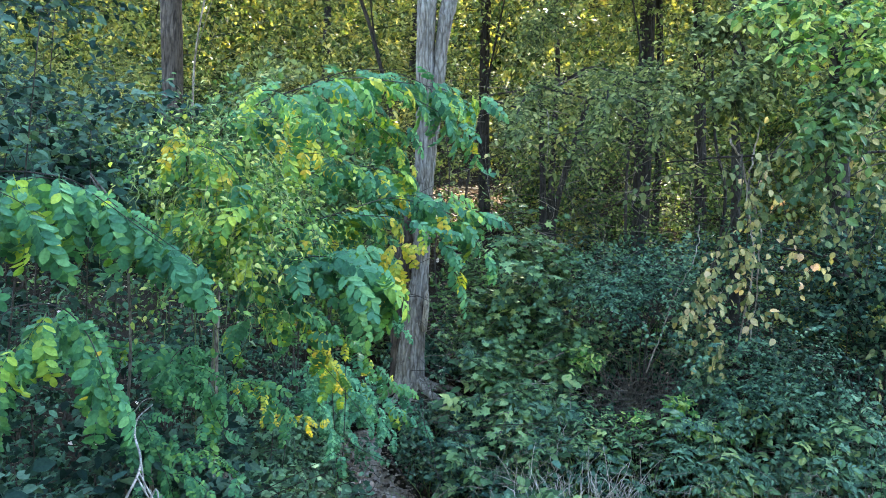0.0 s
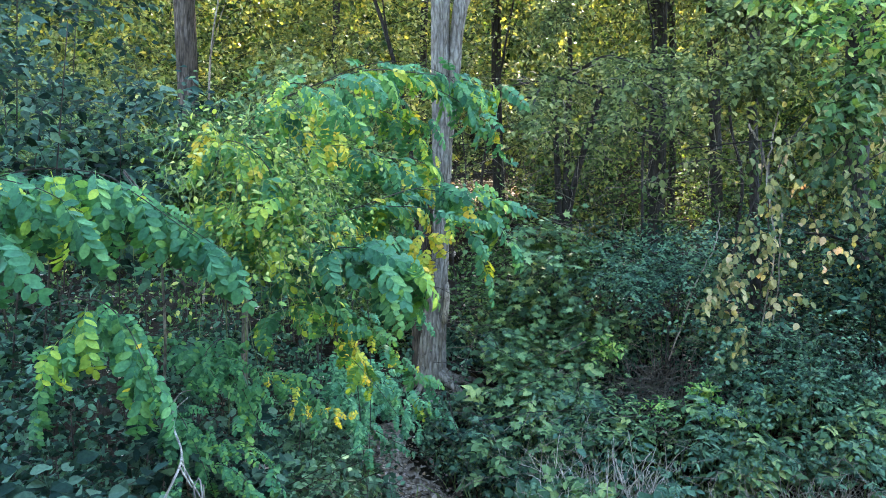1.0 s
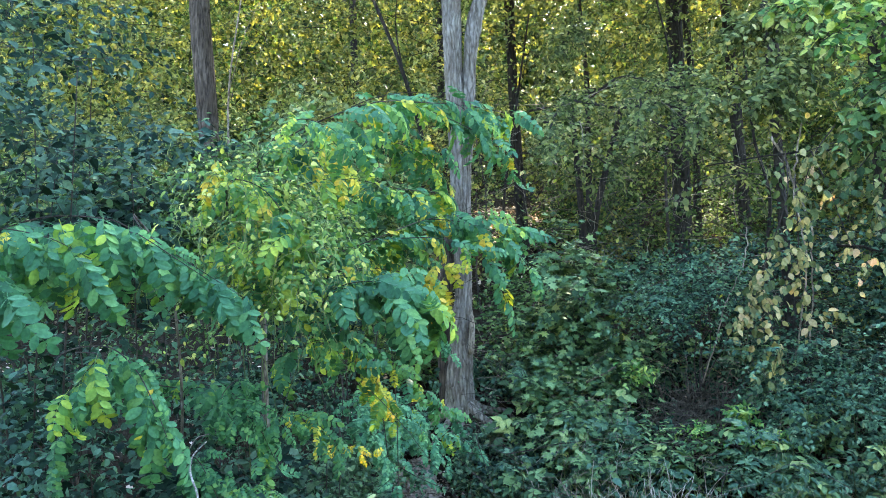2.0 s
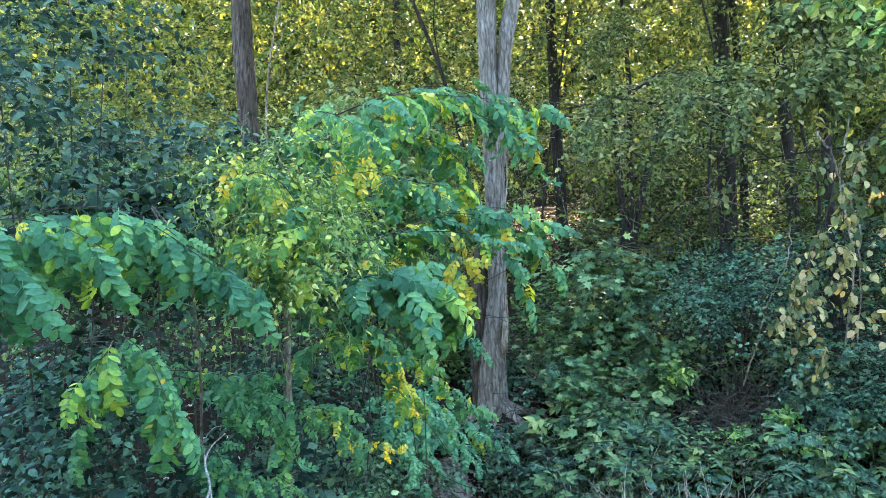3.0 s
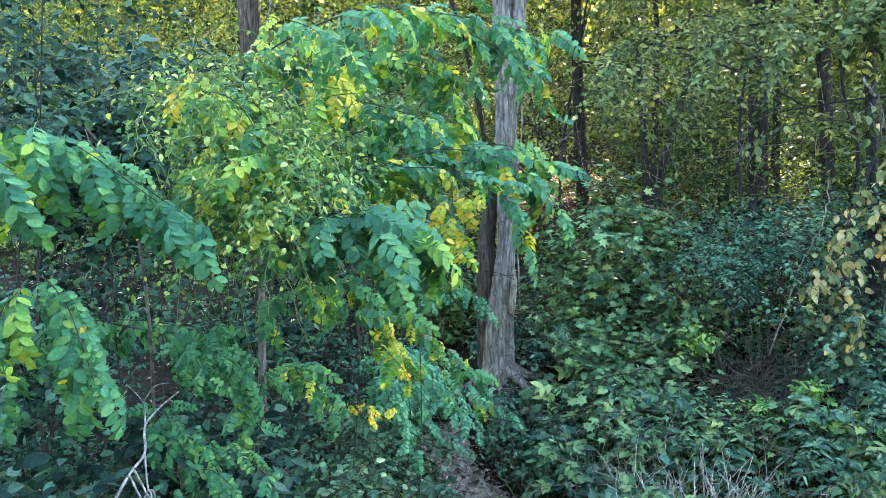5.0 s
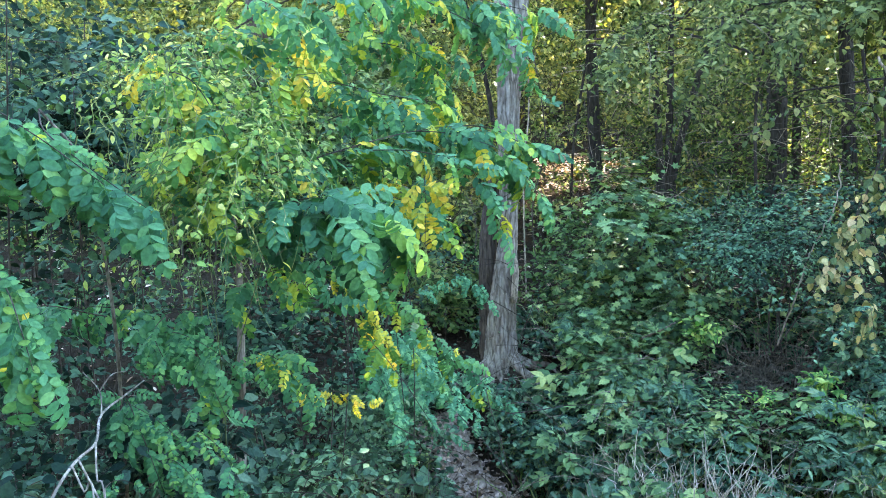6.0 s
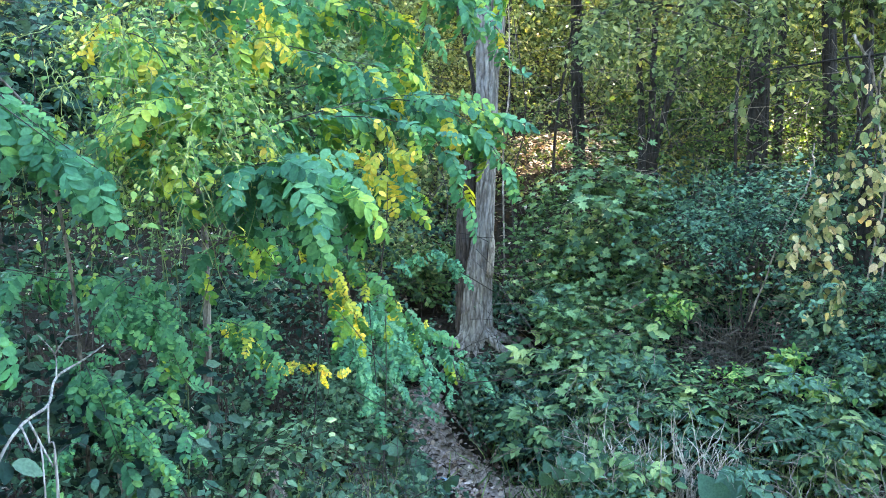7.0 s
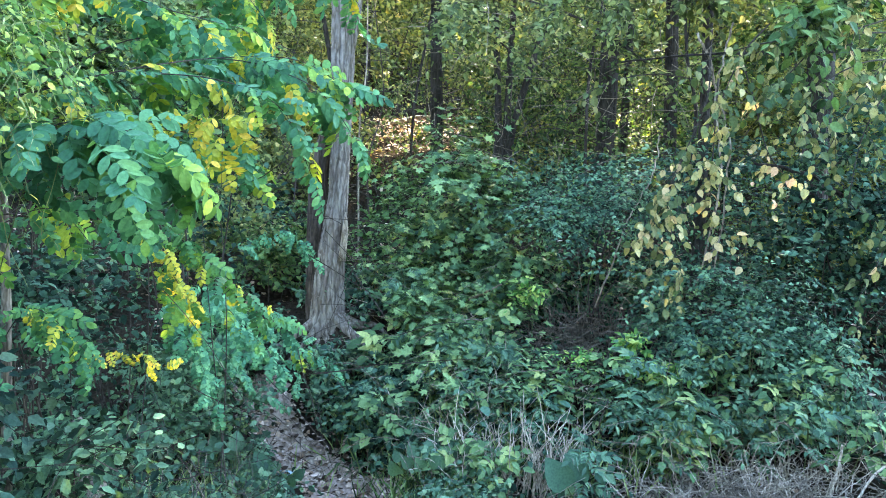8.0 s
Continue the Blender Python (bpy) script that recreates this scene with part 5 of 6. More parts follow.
    feathered(rng, t, [(-0.9, 3.4, 1.7), (-0.5, 3.4, 1.8), (-0.2, 3.5, 1.75), (0.0, 3.8, 1.75)], 0.006, 24, 0.35, 0.08, 0.2)
    feathered(rng, t, [(-0.95, 3.6, 1.6), (-0.6, 3.7, 2.0), (-0.3, 3.9, 2.1), (0.0, 4.3, 2.05)], 0.006, 26, 0.3, 0.06, 0.2)
    feathered(rng, t, [(-0.95, 3.7, 1.2), (-0.6, 3.8, 1.35), (-0.3, 4.0, 1.35), (-0.05, 4.2, 1.2)], 0.006, 26, 0.2, 0.08, 0.2)
    feathered(rng, t, [(-1.0, 3.4, 1.3), (-1.2, 3.1, 1.5), (-1.4, 2.9, 1.6), (-1.6, 2.8, 1.5)], 0.006, 24, 0.15, 0.04, 0.2)
    feathered(rng, t, [(-1.0, 3.6, 0.7), (-1.15, 3.4, 0.85), (-1.4, 3.2, 0.9), (-1.6, 3.1, 0.8)], 0.006, 20, 0.05, 0.02, 0.2, 0.9)
    feathered(rng, t, [(-0.95, 3.7, 0.5), (-0.8, 3.6, 0.65), (-0.65, 3.5, 0.65), (-0.5, 3.5, 0.5)], 0.005, 18, 0.05, 0.05, 0.2, 0.85)
    feathered(rng, t, [(-0.96, 3.75, 0.35), (-0.8, 3.95, 0.42), (-0.62, 4.1, 0.38), (-0.5, 4.15, 0.32)], 0.004, 8, 0.3, 0.6, 0.4, 0.8)
    feathered(rng, t, [(-0.06, 3.5, 1.6), (0.1, 3.5, 1.58), (0.3, 3.55, 1.5), (0.45, 3.6, 1.3)], 0.005, 9, 0.08, 0.05, 0.15)
    feathered(rng, t, [(-0.28, 3.2, 1.5), (0.0, 3.3, 1.5), (0.2, 3.35, 1.42), (0.3, 3.4, 1.2)], 0.005, 10, 0.12, 0.08, 0.2)
    feathered(rng, t, [(-0.07, 3.6, 2.15), (0.1, 3.8, 2.1), (0.3, 3.95, 2.0), (0.42, 4.0, 1.85)], 0.005, 8, 0.08, 0.03, 0.15)
    feathered(rng, t, [(-0.5, 3.3, 2.0), (-0.42, 3.2, 1.92), (-0.4, 3.2, 1.8)], 0.004, 6, 0.3, 0.4, 0.2)
    feathered(rng, t, [(-0.62, 3.2, 1.95), (-0.52, 3.15, 1.86), (-0.44, 3.18, 1.74)], 0.004, 6, 0.3, 0.4, 0.2)
    feathered(rng, t, [(0.0, 3.35, 1.45), (0.02, 3.3, 1.36), (0.02, 3.3, 1.15)], 0.004, 5, 0.2, 0.55, 0.2)
    feathered(rng, t, [(-0.55, 4.25, 0.85), (-0.5, 4.3, 0.65), (-0.38, 4.3, 0.46)], 0.004, 7, 0.4, 0.35, 0.2)
    feathered(rng, t, [(-0.95, 3.4, 1.6), (-0.85, 3.1, 1.8), (-0.7, 2.95, 1.75), (-0.58, 2.9, 1.6)], 0.005, 10, 0.25, 0.06, 0.2, 0.72)
    feathered(rng, t, [(-0.95, 3.4, 1.5), (-0.82, 3.05, 1.58), (-0.66, 2.95, 1.5), (-0.54, 2.9, 1.38)], 0.005, 10, 0.25, 0.06, 0.2, 0.72)
    feathered(rng, t, [(-0.9, 3.3, 1.75), (-0.6, 3.0, 1.98), (-0.4, 2.9, 1.95), (-0.25, 2.9, 1.8)], 0.005, 12, 0.3, 0.06, 0.2, 0.8)
    feathered(rng, t, [(-0.95, 3.6, 1.7), (-0.83, 3.9, 1.98), (-0.47, 3.9, 2.06), (-0.17, 3.9, 2.0), (0.03, 3.9, 1.8)], 0.006, 26, 0.2, 0.07, 0.25)
    feathered(rng, t, [(-0.95, 3.7, 1.4), (-0.62, 4.0, 1.72), (-0.31, 4.0, 1.74), (-0.04, 4.0, 1.68), (0.2, 4.0, 1.55)], 0.006, 26, 0.15, 0.07, 0.25)
    feathered(rng, t, [(-0.95, 3.6, 1.75), (-0.56, 3.8, 2.17), (-0.21, 3.8, 2.28), (0.07, 3.85, 2.22), (0.25, 3.9, 2.05)], 0.006, 24, 0.15, 0.04, 0.25)
    feathered(rng, t, [(-0.95, 3.7, 1.3), (-0.62, 4.1, 1.5), (-0.31, 4.1, 1.45), (-0.06, 4.1, 1.3)], 0.006, 18, 0.2, 0.08, 0.25)
    for line in LOW_SPRAYS:
        feathered(rng, t, line, 0.003, 8, 0.02, 0.0, 0.2, 0.66, 0.7)
    feathered(rng, t, [(-0.92, 3.1, 1.86), (-0.9, 3.0, 1.84), (-0.86, 2.95, 1.8)], 0.003, 2, 0.0, 0.6, 0.2)
    for key, material in (("green", LOCUST_MASS), ("lime", LOCUST_LIME_MASS), ("yellow", LOCUST_YELLOW_MASS)):
        part("foliage", joined(REST[key]), material, t, "feathered leaves further in", kind="stuff")


sapling()


def bank_locust():
    rng = np.random.default_rng(43)
    for key in REST:
        REST[key].clear()
    t = thing("locust_seedling", on_ground(-0.95, 5.75), "small locust on the bank with drooping blue-green feathered leaves", "tree")
    part("stem", tube(smooth_line([on_ground(-0.95, 5.75, -0.05), (-0.9, 5.72, 0.0), (-0.85, 5.75, 0.4), (-0.8, 5.8, 0.65)], 20), [0.012, 0.01, 0.006], 8), TWIG, t, smooth=True)
    feathered(rng, t, [(-0.84, 5.75, 0.45), (-0.57, 5.75, 0.32), (-0.25, 5.75, 0.12), (0.1, 5.8, -0.1)], 0.004, 27, 0.04, 0.0, 0.15, 1.05, 0.6)
    feathered(rng, t, [(-0.84, 5.7, 0.35), (-0.6, 5.7, 0.15), (-0.35, 5.72, -0.02), (-0.12, 5.68, -0.18)], 0.004, 24, 0.03, 0.0, 0.15, 1.05, 0.6)
    feathered(rng, t, [(-0.85, 5.65, 0.2), (-0.65, 5.6, 0.05), (-0.5, 5.6, -0.1), (-0.35, 5.6, -0.3)], 0.004, 16, 0.03, 0.0, 0.15, 0.9)
    feathered(rng, t, [(-0.84, 5.6, 0.4), (-0.75, 5.2, 0.36), (-0.6, 4.95, 0.2), (-0.45, 4.9, -0.1)], 0.004, 26, 0.03, 0.0, 0.15, 1.0, 0.6)
    feathered(rng, t, [(-0.84, 5.7, 0.5), (-0.6, 5.3, 0.45), (-0.4, 5.2, 0.3), (-0.2, 5.2, 0.1)], 0.004, 24, 0.05, 0.0, 0.15, 1.0, 0.6)
    feathered(rng, t, [(-0.84, 5.8, 0.55), (-0.55, 6.0, 0.75), (-0.3, 6.1, 0.8), (-0.12, 6.1, 0.62)], 0.004, 14, 0.03, 0.0, 0.2, 0.85)
    for key, material in (("green", SEEDLING), ("lime", LOCUST_LIME_MASS), ("yellow", LOCUST_YELLOW_MASS)):
        if REST[key]:
            part("foliage", joined(REST[key]), material, t, kind="stuff")


bank_locust()
shrub("twining_vine", 131, (-0.66, 2.95, 1.52), (0.46, 0.32, 0.42), 520, 7, 0.03, 0.26, VINE_BRIGHT, SMALL, "light green twining vine over the sapling's middle", "vine", stems=3, stem_r=0.004, wood=GREENTWIG, foot=(-0.9, 3.4), droop=0.8)



def tendrils():
    """Pale green tendrils looping through the sapling's middle."""
    rng = np.random.default_rng(132)
    n, k = 150, 12
    d, u = ball(rng, n, -1.0, 0.2)
    start = np.array([-0.68, 2.92, 1.62]) + d * u * np.array([0.48, 0.3, 0.42])
    pos, tan = shoots(rng, start, rng.normal(0, 1, (len(d), 3)) * np.array([0.6, 0.4, 1.0]) + np.array([0.1, 0, -0.5]), 0.24, k, 0.5)
    pos += np.cumsum(rng.normal(0, 0.008, pos.shape), axis=1)
    single("vine_tendrils", thin_tubes(pos, 0.0022), TENDRIL, "pale green tendrils of the vine looped over the sapling", "vine", "stuff")


tendrils()

# ---- young plants of the bank ----


def pinnate(pairs, length, leaflet, template, material, seed):
    """A leaf of a few broad leaflets on one rib, bending over at its tip."""
    rng = np.random.default_rng(seed)
    u = np.linspace(0, 1, 8)
    rib = np.stack([0.03 * length * np.sin(4 * u), length * u, -0.35 * length * u * u], -1)
    P, A, N, S = [], [], [], []
    for i in range(pairs):
        at = 0.35 + 0.6 * i / pairs
        p = np.array([np.interp(at, u, rib[:, c]) for c in range(3)])
        for side in (-1, 1):
            P.append(p)
            A.append(np.array([side, 0.75, -0.25]) + rng.normal(0, 0.12, 3))
            N.append(np.array([0.15 * side, 0.2, 1.0]) + rng.normal(0, 0.16, 3))
            S.append(leaflet * rng.uniform(0.8, 1.15))
    P.append(rib[-1]), A.append(np.array([0, 1, -0.5])), N.append(np.array([0, 0.5, 1.0])), S.append(leaflet * 1.15)
    me = mesh_of("leaf", *joined([tube(rib, [0.0022, 0.001], 3), many(template, np.array(P), np.array(A), np.array(N), np.array(S))]))
    me.materials.append(material)
    return me


PLANT_LEAVES = {
    "feathered": [pinnate(3, 0.2, 0.085, OVATE, BRAMBLE, 1), pinnate(2, 0.17, 0.095, OVATE, BRAMBLE, 2), pinnate(3, 0.17, 0.075, OVATE, BRAMBLE, 3)],
    "bluish": [pinnate(5, 0.2, 0.062, LANCE, TEAL, 4), pinnate(6, 0.22, 0.058, LANCE, TEAL, 5), pinnate(3, 0.16, 0.07, OVATE, TEAL, 6)],
    "lobed": [pinnate(0, 0.09, 0.085, LOBED, BRAMBLE, 7), pinnate(0, 0.11, 0.1, LOBED, BRAMBLE, 8), pinnate(0, 0.07, 0.07, LOBED, BRAMBLE, 9)],
    "dark": [pinnate(2, 0.15, 0.08, OVATE, DARK_BLUE_SHADE, 10), pinnate(1, 0.13, 0.09, OVATE, DARK_BLUE_SHADE, 11)],
}


def bank_plant(rng, at, height, kind, count, label, group, size=1.0):
    """A leaning stem with spreading leaves in loose layers."""
    base = np.array(on_ground(*at))
    t = thing("young_plant", base, label, "plant", group)
    tip = base + np.array([rng.normal(0, 0.09), rng.normal(-0.07, 0.06), height])
    c = smooth_line([base - np.array([0, 0, 0.03]), (base + tip) / 2 + rng.normal(0, 0.02, 3), tip], 16)
    part("stem", tube(c, [0.005, 0.004, 0.0025], 5), GREENTWIG, t, smooth=True)
    turn = rng.uniform(0, 6.28)
    for i in range(count):
        s = 0.35 + 0.65 * (i + 0.5) / count
        a = turn + 2.4 * i + rng.normal(0, 0.25)
        way = np.array([math.cos(a), 0.8 * math.sin(a) - 0.25, rng.uniform(-0.15, 0.45)])
        leaf = new("leaf", PLANT_LEAVES[kind][rng.integers(len(PLANT_LEAVES[kind]))])
        leaf.parent = t
        k = size * rng.uniform(0.75, 1.15)
        leaf.matrix_basis = stand(c[int(s * 15)] - base, way, np.array([0, -0.55, 1.0]) + rng.normal(0, 0.24, 3)) @ Matrix.Diagonal((k, k, k, 1))


rng_b = np.random.default_rng(88)
for i in range(66):
    row = i % 6
    y = 5.5 + 0.33 * row + rng_b.normal(0, 0.06)
    x = 0.35 + (i // 6) * 0.31 + rng_b.normal(0, 0.1)
    if 1.45 < x < 2.3 and 6.05 < y < 6.85 or (x > 1.75 and y < 5.66) or abs(x - path_x(y)) < path_half(y) + 0.12:
        continue
    kind = ("bluish", "dark", "bluish", "feathered", "lobed", "lobed")[row] if rng_b.random() < 0.6 else ("feathered", "bluish", "lobed")[i % 3]
    if x > 2.3:
        kind = "bluish" if rng_b.random() < 0.7 else "dark"
    label = {"feathered": "young plant with feathered green leaves on the bank", "bluish": "low plant with blue-green divided leaves on the bank", "lobed": "maple seedling with lobed green leaves on the bank", "dark": "low plant on the shaded bank, its leaves darkened for shade"}[kind]
    bank_plant(rng_b, (x, y), rng_b.uniform(0.22, 0.5), kind, int(rng_b.integers(8, 13)), label, "young plants of the bank")
for i in range(44):
    x, y = 0.5 + 0.215 * (i % 11) + rng_b.normal(0, 0.08), 5.85 + 0.28 * (i // 11) + rng_b.normal(0, 0.07)
    if 1.45 < x < 2.3 and y > 6.02 or any((((np.array((x, y, z)) - np.array(at)) / np.array(radii)) ** 2).sum() < 1 for at, radii in HOLLOWS[:4] for z in (float(ground_z(x, y)), float(ground_z(x, y)) + 0.3)):
        continue
    kind = ("feathered", "bluish", "lobed", "bluish", "feathered")[(i * 7) % 5] if x < 2.2 else ("bluish", "feathered")[i % 2]
    label = {"feathered": "taller young plant with feathered green leaves", "bluish": "taller plant with blue-green divided leaves", "lobed": "young maple with broad lobed leaves"}[kind]
    bank_plant(rng_b, (x, y), rng_b.uniform(0.32, 0.62), kind, int(rng_b.integers(9, 14)), label, "young plants of the bank", 0.95)
for i in range(20):
    x, y = 2.15 + 0.16 * (i % 10) + rng_b.normal(0, 0.06), 5.78 - 0.16 * (i // 10) + rng_b.normal(0, 0.05)
    kind = ("bluish", "feathered", "bluish")[i % 3]
    bank_plant(rng_b, (x, y), rng_b.uniform(0.55, 1.05) - 0.3 * (i // 10), kind, int(rng_b.integers(11, 16)), {"bluish": "tall plant with blue-green divided leaves before the shrubs", "feathered": "tall young plant with feathered leaves before the shrubs"}[kind], "young plants of the bank", 0.95)
for i in range(22):
    x, y = -0.55 - 0.22 * (i % 6) + rng_b.normal(0, 0.08), 3.1 + 0.5 * (i // 6) + rng_b.normal(0, 0.12)
    if abs(x + 0.82 - 0.42 * (4.1 - y)) < 0.16 and y > 3.3:
        continue
    kind = ("dark", "bluish", "dark")[i % 3]
    bank_plant(rng_b, (x, y), rng_b.uniform(0.25, 0.5), kind, int(rng_b.integers(6, 9)), "low plant with divided leaves in the sapling's shade", "young plants in the shade", 0.75)

# ---- dead stalks, grass and litter ----


def stalks(name, seed, centre, spread, n, height, radius, material, label, category, lean=0.35):
    rng = np.random.default_rng(seed)
    x = centre[0] + rng.normal(0, spread[0], n)
    y = centre[1] + rng.normal(0, spread[1], n)
    start = np.stack([x, y, ground_z(x, y) - 0.02], -1)
    pos, tan = shoots(rng, start, np.stack([rng.normal(0, lean, n), rng.normal(-0.1, lean, n), np.ones(n)], -1), height, 7, 0.25)
    pos[:, 0] = start
    pos += np.cumsum(rng.normal(0, 0.008, pos.shape), axis=1)
    single(name, thin_tubes(pos, radius), material, label, category, "stuff")


stalks("dry_stalks", 201, (1.45, 5.55), (0.14, 0.12), 120, 0.55, 0.006, DRYGRASS, "pale dry stalks standing at the foot of the bank", "dead stalks", 0.22)
stalks("dry_stalks", 202, (0.98, 5.65), (0.14, 0.13), 130, 0.5, 0.0058, DRYGRASS, "pale dry stalks and bent grass", "dead stalks", 0.4)
stalks("dry_brushwood", 203, (2.75, 5.42), (0.48, 0.12), 1050, 0.31, 0.004, BRUSH, "tangle of grey-brown dry brushwood", "brushwood", 1.3)
stalks("dry_stalks", 206, (2.8, 5.5), (0.45, 0.12), 240, 0.4, 0.005, DRYGRASS, "pale broken stalks over the brushwood", "dead stalks", 0.7)
stalks("brush_pile", 204, (1.9, 6.5), (0.24, 0.1), 520, 0.5, 0.0055, SAPLING_BARK, "pile of dark dead twigs in the shrubs", "brushwood", 1.2)
stalks("dry_stalks", 205, (-0.55, 4.6), (0.25, 0.3), 160, 0.5, 0.003, DEADWOOD, "dry stems in the shade beside the path", "dead stalks", 0.5)


def grass(seed, centre, spread, n, height, label):
    rng = np.random.default_rng(seed)
    x = centre[0] + rng.normal(0, spread[0], n)
    y = centre[1] + rng.normal(0, spread[1], n)
    pos = np.stack([x, y, ground_z(x, y) - 0.01], -1)
    along = np.stack([rng.normal(0, 0.5, n), rng.normal(-0.1, 0.5, n), np.ones(n)], -1)
    v = blade(((0, 0.02), (0.35, 0.025), (0.7, 0.018), (1.0, 0.003)), 0.3, 0.35)
    single("grass", many(v, pos, along, rng.normal(0, 1, (n, 3)) + np.array([0, -0.5, 0.6]), height * rng.uniform(0.5, 1.3, n)), GRASS, label, "grass", "stuff")


grass(216, (2.0, 5.75), (0.4, 0.15), 420, 0.24, "scattered grass among the low plants of the bank")
grass(217, (0.6, 6.1), (0.25, 0.2), 300, 0.22, "scattered grass below the tree's roots")
grass(213, (1.25, 5.75), (0.12, 0.12), 260, 0.26, "light green grass tuft among dry stalks")
grass(214, (0.7, 5.4), (0.14, 0.1), 240, 0.22, "grass tuft beside the trodden path")
grass(211, (0.85, 5.6), (0.3, 0.2), 320, 0.2, "green grass tufts at the foot of the bank")
for i in range(7):
    bank_plant(rng_b, (-0.62 + 0.07 * i, 5.95 - 0.1 * i + rng_b.normal(0, 0.04)), 0.2, ("feathered", "bluish")[i % 2], 7, "small fresh green plant at the path's edge", "young plants of the bank", 0.62)
grass(215, (0.25, 6.05), (0.14, 0.12), 200, 0.2, "grass tuft above the trodden path")
grass(218, (-0.6, 4.3), (0.2, 0.35), 380, 0.28, "long grass in the shade beside the path")
grass(212, (-0.75, 5.2), (0.2, 0.3), 350, 0.25, "grass beside the trodden path")


def litter():
    rng = np.random.default_rng(9)
    n = 9000
    y = 5.0 + 14 * rng.random(n) ** 1.6
    x = 0.6 + (rng.random(n) * 2 - 1) * (1.2 + 0.65 * y)
    keep = ~((np.abs(y - 5.6) < 0.8) & (rng.random(n) < 0.5))
    x, y = x[keep], y[keep]
    pos = np.stack([x, y, ground_z(x, y) + 0.012], -1)
    x, y = np.append(x, 0.3 + rng.normal(0, 0.9, 5000)), np.append(y, 14.2 + rng.normal(0, 0.9, 5000))
    pos = np.stack([x, y, ground_z(x, y) + 0.012], -1)
    m = len(x)
    single("leaf_litter", many(SMALL, pos, np.concatenate([rng.normal(0, 1, (m, 2)), rng.normal(0, 0.15, (m, 1))], 1), np.array([0, 0, 1.0]) + rng.normal(0, 0.3, (m, 3)), rng.uniform(0.035, 0.09, m)), LITTER, "dry brown fallen leaves on the woodland floor", "leaf litter", "stuff")


litter()


def dead_branch():
    t = thing("dead_branch", on_ground(-1.15, 2.45), "bare grey forked branch leaning beside the sapling", "branch")
    part("limb", tube(smooth_line([(-0.95, 2.3, -0.36), (-0.9, 2.3, 0.2), (-0.78, 2.30, 0.49), (-0.75, 2.36, 0.59), (-0.82, 2.55, 0.59), (-0.91, 2.70, 0.63), (-1.02, 2.98, 0.62), (-0.99, 3.05, 0.66)], 40), [0.004, 0.0042, 0.004, 0.0038, 0.0026], 7), GREYWOOD, t, smooth=True)
    for line in ([(-0.82, 2.55, 0.59), (-0.78, 2.50, 0.50), (-0.74, 2.48, 0.42)], [(-0.75, 2.36, 0.59), (-0.70, 2.34, 0.53), (-0.66, 2.33, 0.49)], [(-0.76, 2.40, 0.59), (-0.69, 2.40, 0.47), (-0.68, 2.40, 0.46)]):
        part("fork", tube(smooth_line(line + [(line[-1][0] + 0.02, line[-1][1], -0.36)], 18), [0.003, 0.0024, 0.002], 6), GREYWOOD, t, smooth=True)
    for line in ([(-0.91, 2.70, 0.63), (-0.93, 2.72, 0.70), (-0.99, 2.72, 0.76)], [(-0.93, 2.72, 0.70), (-0.90, 2.74, 0.75), (-0.86, 2.76, 0.76)]):
        part("twig", tube(smooth_line(line, 10), [0.0026, 0.0013], 5), GREYWOOD, t, smooth=True)


dead_branch()


def burdock(seed, at, n, size, label, tall=0.26):
    """A rosette of broad soft leaves on stalks."""
    rng = np.random.default_rng(seed)
    base = np.array(on_ground(*at))
    t = thing("burdock", base, label, "plant")
    wide = blade(((0.0, 0.12), (0.05, 0.3), (0.2, 0.4), (0.42, 0.42), (0.62, 0.35), (0.82, 0.2), (0.95, 0.08), (1.0, 0.01)), 0.12, 0.3)
    for i in range(n):
        a = rng.uniform(0, 6.28)
        tip = base + np.array([0.12 * math.cos(a), 0.1 * math.sin(a) - 0.06, rng.uniform(0.5, 1.0) * tall])
        part("stalk", tube(smooth_line([base - np.array([0, 0, 0.02]), (base + tip) / 2 + np.array([0, 0, 0.03]), tip], 8), [0.006, 0.004], 5), GREENTWIG, t, smooth=True)
        part("leaf", many(wide, tip[None], np.array([[0.6 * math.cos(a), 0.5 * math.sin(a) - 0.3, 0.75]]), np.array([[0.3 * math.cos(a), -0.9, 0.5]]) + rng.normal(0, 0.15, (1, 3)), [size * rng.uniform(0.7, 1.1)]), TEAL, t, smooth=True)


burdock(221, (1.71, 5.2), 3, 0.2, "burdock with broad blue-green leaves at the foot of the bank", 0.42)
burdock(224, (-0.5, 5.45), 5, 0.12, "small broad-leaved plant at the path's edge", 0.3)
burdock(225, (0.66, 5.42), 5, 0.11, "small broad-leaved plant at the path's edge", 0.25)
burdock(222, (0.75, 5.45), 5, 0.13, "small burdock beside the dry grass")
burdock(223, (-0.2, 5.4), 4, 0.12, "small broad-leaved plant beside the path")


def fallen(name, line, radii, material, label, category="log", sides=14):
    rng = np.random.default_rng(len(label))
    c = smooth_line(line, 30) + rng.normal(0, 0.003, (30, 3))
    single(name, tube(c, radii, sides), material, label, category, "", True)


fallen("dead_log", [(-1.12, 4.6, -0.12), (-1.03, 4.55, -0.32), (-0.93, 4.5, -0.56), (-0.84, 4.45, -0.84)], [0.045, 0.055, 0.06, 0.06], BARK, "rotting leaning log under the sapling")
fallen("dead_stick", [(-1.00, 3.09, 0.47), (-1.01, 3.09, 0.36), (-0.99, 3.09, 0.23), (-0.96, 3.09, 0.16), (-0.9, 3.09, -0.4)], [0.004, 0.011, 0.012, 0.012], DEADWOOD, "tan split stub standing in the shade", "stick", 8)
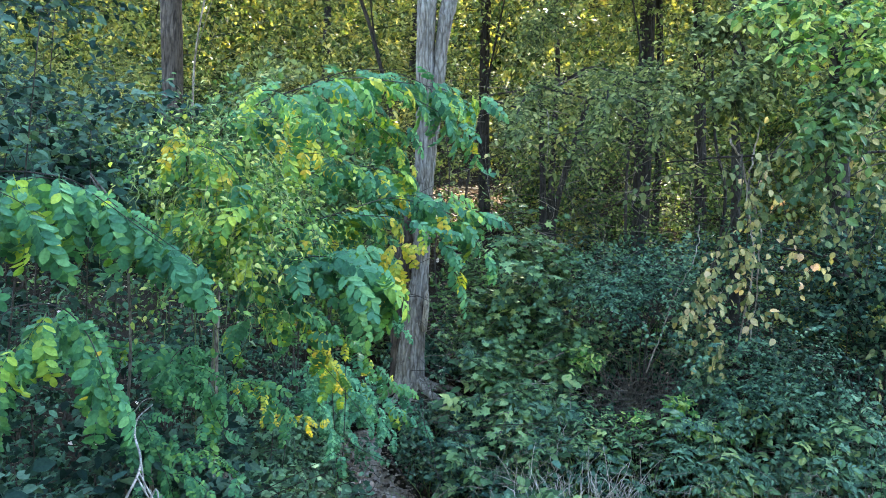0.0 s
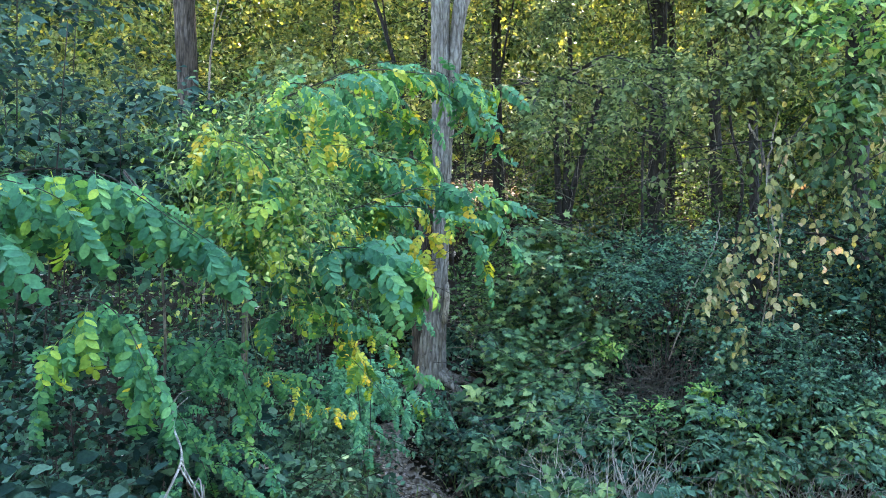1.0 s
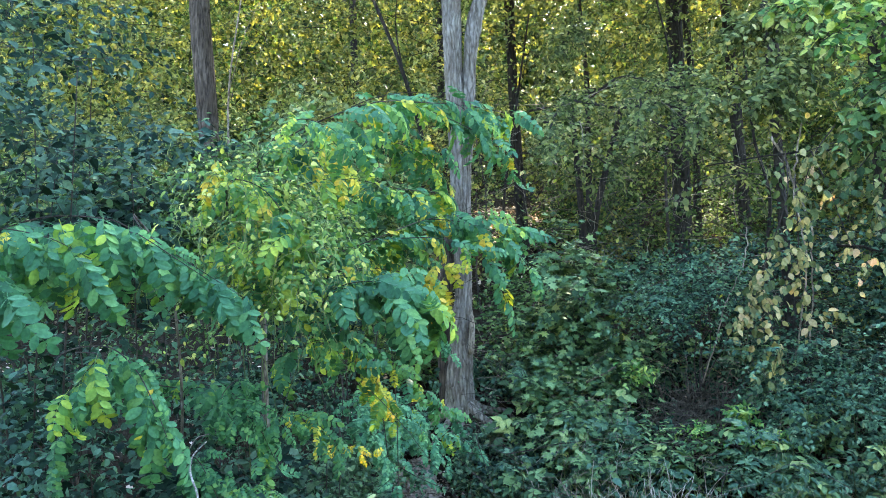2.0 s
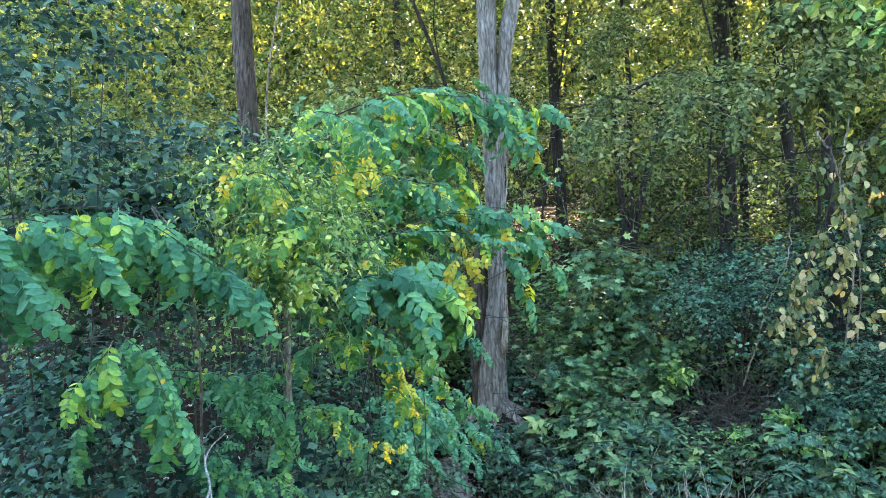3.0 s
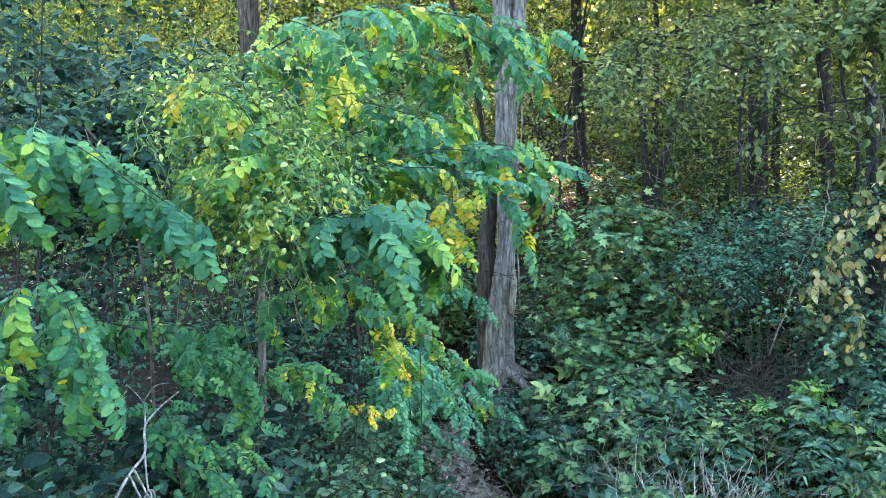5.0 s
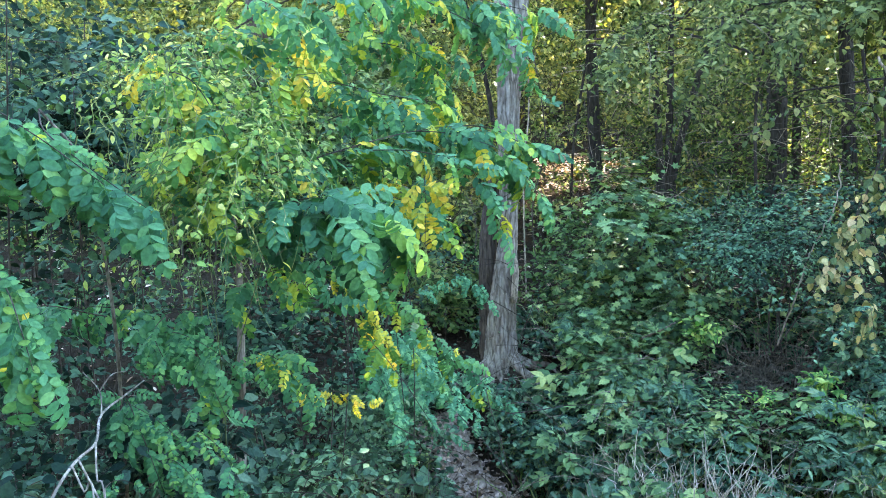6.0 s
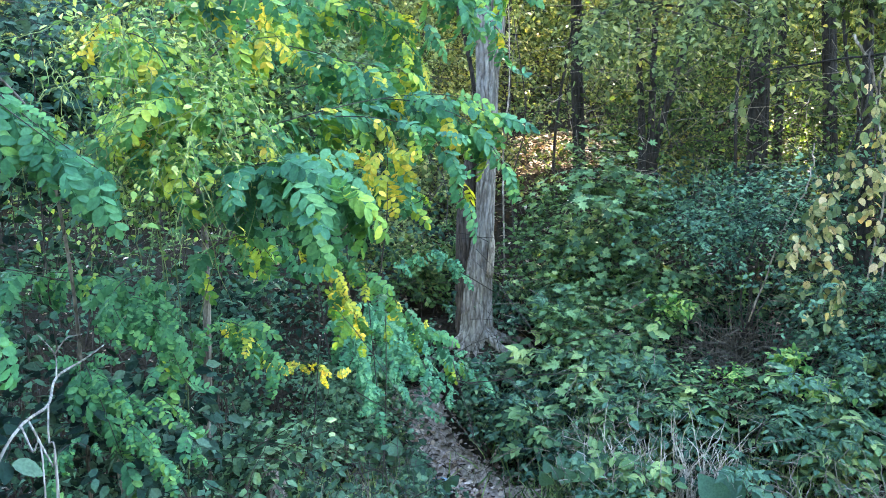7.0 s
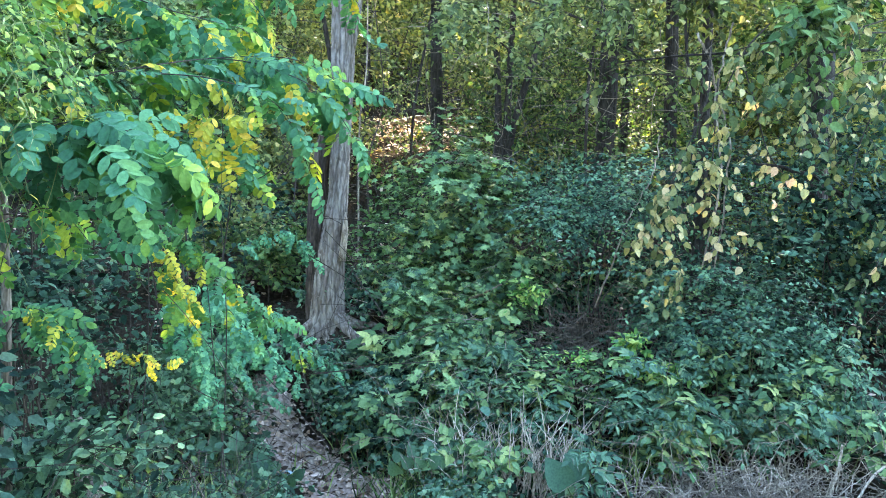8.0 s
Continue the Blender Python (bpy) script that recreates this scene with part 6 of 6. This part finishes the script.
fallen("dead_stick", [(1.0, 6.45, 0.3), (1.12, 6.42, 0.37), (1.25, 6.42, 0.44)], [0.008, 0.01, 0.006], DEADWOOD, "pale dead stick lying over the shrubs", "stick", 7)
fallen("dead_stick", [(-0.2, 14.3, 2.2), (0.3, 14.1, 2.32), (0.9, 14.0, 2.3)], [0.03, 0.035, 0.02], DEADWOOD, "sunlit pale branch on the forest floor", "stick", 8)

fallen("dead_stick", [(3.3, 5.42, -0.92), (3.36, 5.4, -0.6), (3.39, 5.4, -0.36)], [0.012, 0.010, 0.007], DRYGRASS, "pale broken stalk standing upright in the brush", "stick", 7)
fallen("dead_stick", [(3.42, 5.35, -0.92), (3.5, 5.32, -0.62), (3.62, 5.3, -0.45), (3.8, 5.3, -0.42)], [0.009, 0.008, 0.004], DRYGRASS, "pale bent stalk over the brush", "stick", 7)


def clutter(name, seed, n, xs, ys, height, length, radius, material, label):
    """Thin dead twigs caught in the growth at all angles."""
    rng = np.random.default_rng(seed)
    x, y = rng.uniform(*xs, n), rng.uniform(*ys, n)
    start = np.stack([x, y, ground_z(x, y) + rng.uniform(0, height, n)], -1)
    pos, tan = shoots(rng, start, rng.normal(0, 1, (n, 3)) * np.array([1, 0.5, 0.7]), length, 6, 0.15)
    pos += np.cumsum(rng.normal(0, 0.007, pos.shape), axis=1)
    pos[..., 2] = np.maximum(pos[..., 2], ground_z(pos[..., 0], pos[..., 1]) + 0.01)
    single(name, thin_tubes(pos, radius), material, label, "twigs", "stuff")


clutter("dead_twigs", 231, 800, (0.2, 4.0), (5.2, 7.0), 0.55, 0.4, 0.003, DEADWOOD, "thin pale dead twigs caught in the bank's growth")
clutter("dead_twigs", 232, 500, (-2.5, 0.1), (2.6, 6.5), 0.7, 0.4, 0.0025, TWIG, "thin brown twigs in the shade under the sapling")
clutter("dead_twigs", 233, 500, (-3.0, 4.5), (7.0, 10.0), 2.2, 0.7, 0.004, TWIG, "thin bare twigs in the thicket")


def path_litter():
    rng = np.random.default_rng(19)
    n = 1000
    y = rng.uniform(4.6, 6.4, n)
    x = path_x(y) + rng.normal(0, 1, n) * 0.75 * path_half(y)
    pos = np.stack([x, y, ground_z(x, y) + 0.042], -1)
    single("path_litter", many(SMALL, pos, np.concatenate([rng.normal(0, 1, (n, 2)), rng.normal(0, 0.25, (n, 1))], 1), np.array([0, 0, 1.0]) + rng.normal(0, 0.4, (n, 3)), rng.uniform(0.025, 0.075, n)), LITTER, "crumbled dry leaves lying on the path", "leaf litter", "stuff")
    m = 600
    y = rng.uniform(4.6, 6.3, m)
    x = path_x(y) + rng.normal(0, 1, m) * 0.6 * path_half(y)
    octa = np.array([(1, 0, 0), (0, 1, 0), (-1, 0, 0), (0, -1, 0), (0, 0, 0.7), (0, 0, -0.7)], float)
    faces = np.array([(0, 1, 4), (1, 2, 4), (2, 3, 4), (3, 0, 4), (1, 0, 5), (2, 1, 5), (3, 2, 5), (0, 3, 5)])
    v = octa[None] * (rng.uniform(0.006, 0.026, (m, 1, 1)) * rng.uniform(0.6, 1.3, (m, 6, 3))) + np.stack([x, y, ground_z(x, y) + 0.034], -1)[:, None]
    single("soil_crumbs", (v.reshape(-1, 3), (faces[None] + 6 * np.arange(m)[:, None, None]).reshape(-1, 3)), DUST, "small clods and pebbles on the path", "clods", "stuff")


path_litter()

clutter("dead_twigs", 234, 260, (0.5, 3.2), (6.8, 9.0), 2.8, 0.6, 0.0035, DEADWOOD, "bare pale twigs among the hanging branches")
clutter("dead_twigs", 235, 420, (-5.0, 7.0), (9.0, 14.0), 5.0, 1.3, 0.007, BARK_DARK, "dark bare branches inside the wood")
clutter("dead_twigs", 236, 300, (-4.0, 0.5), (3.5, 7.5), 2.0, 0.6, 0.0032, TWIG, "dark bare twigs behind the sapling")


def scrap(seed, at, size, material, label):
    """A crumpled bit of rubbish pressed on the ground."""
    rng = np.random.default_rng(seed)
    bm = bmesh.new()
    bmesh.ops.create_icosphere(bm, subdivisions=3, radius=1.0)
    creases = unit(rng.normal(0, 1, (14, 3)))
    depth = rng.uniform(0.55, 0.95, 14)
    for v in bm.verts:
        p = np.array(v.co)
        p = p * min(1.0, float((depth / np.maximum(creases @ p, 0.2)).min()))
        v.co = p * np.array(size)
    verts = np.array([v.co[:] for v in bm.verts]) + np.array(on_ground(*at, 0.6 * size[2]))
    tris = [[v.index for v in f.verts] for f in bm.faces]
    bm.free()
    single("litter_scrap", (verts, tris), material, label, "litter")


scrap(241, (-0.59, 5.6), (0.045, 0.03, 0.025), PAPER, "crumpled white paper scrap among leaves beside the path")
scrap(242, (-0.21, 5.72), (0.085, 0.04, 0.03), FOIL, "crumpled pale blue plastic scrap at the path's edge")
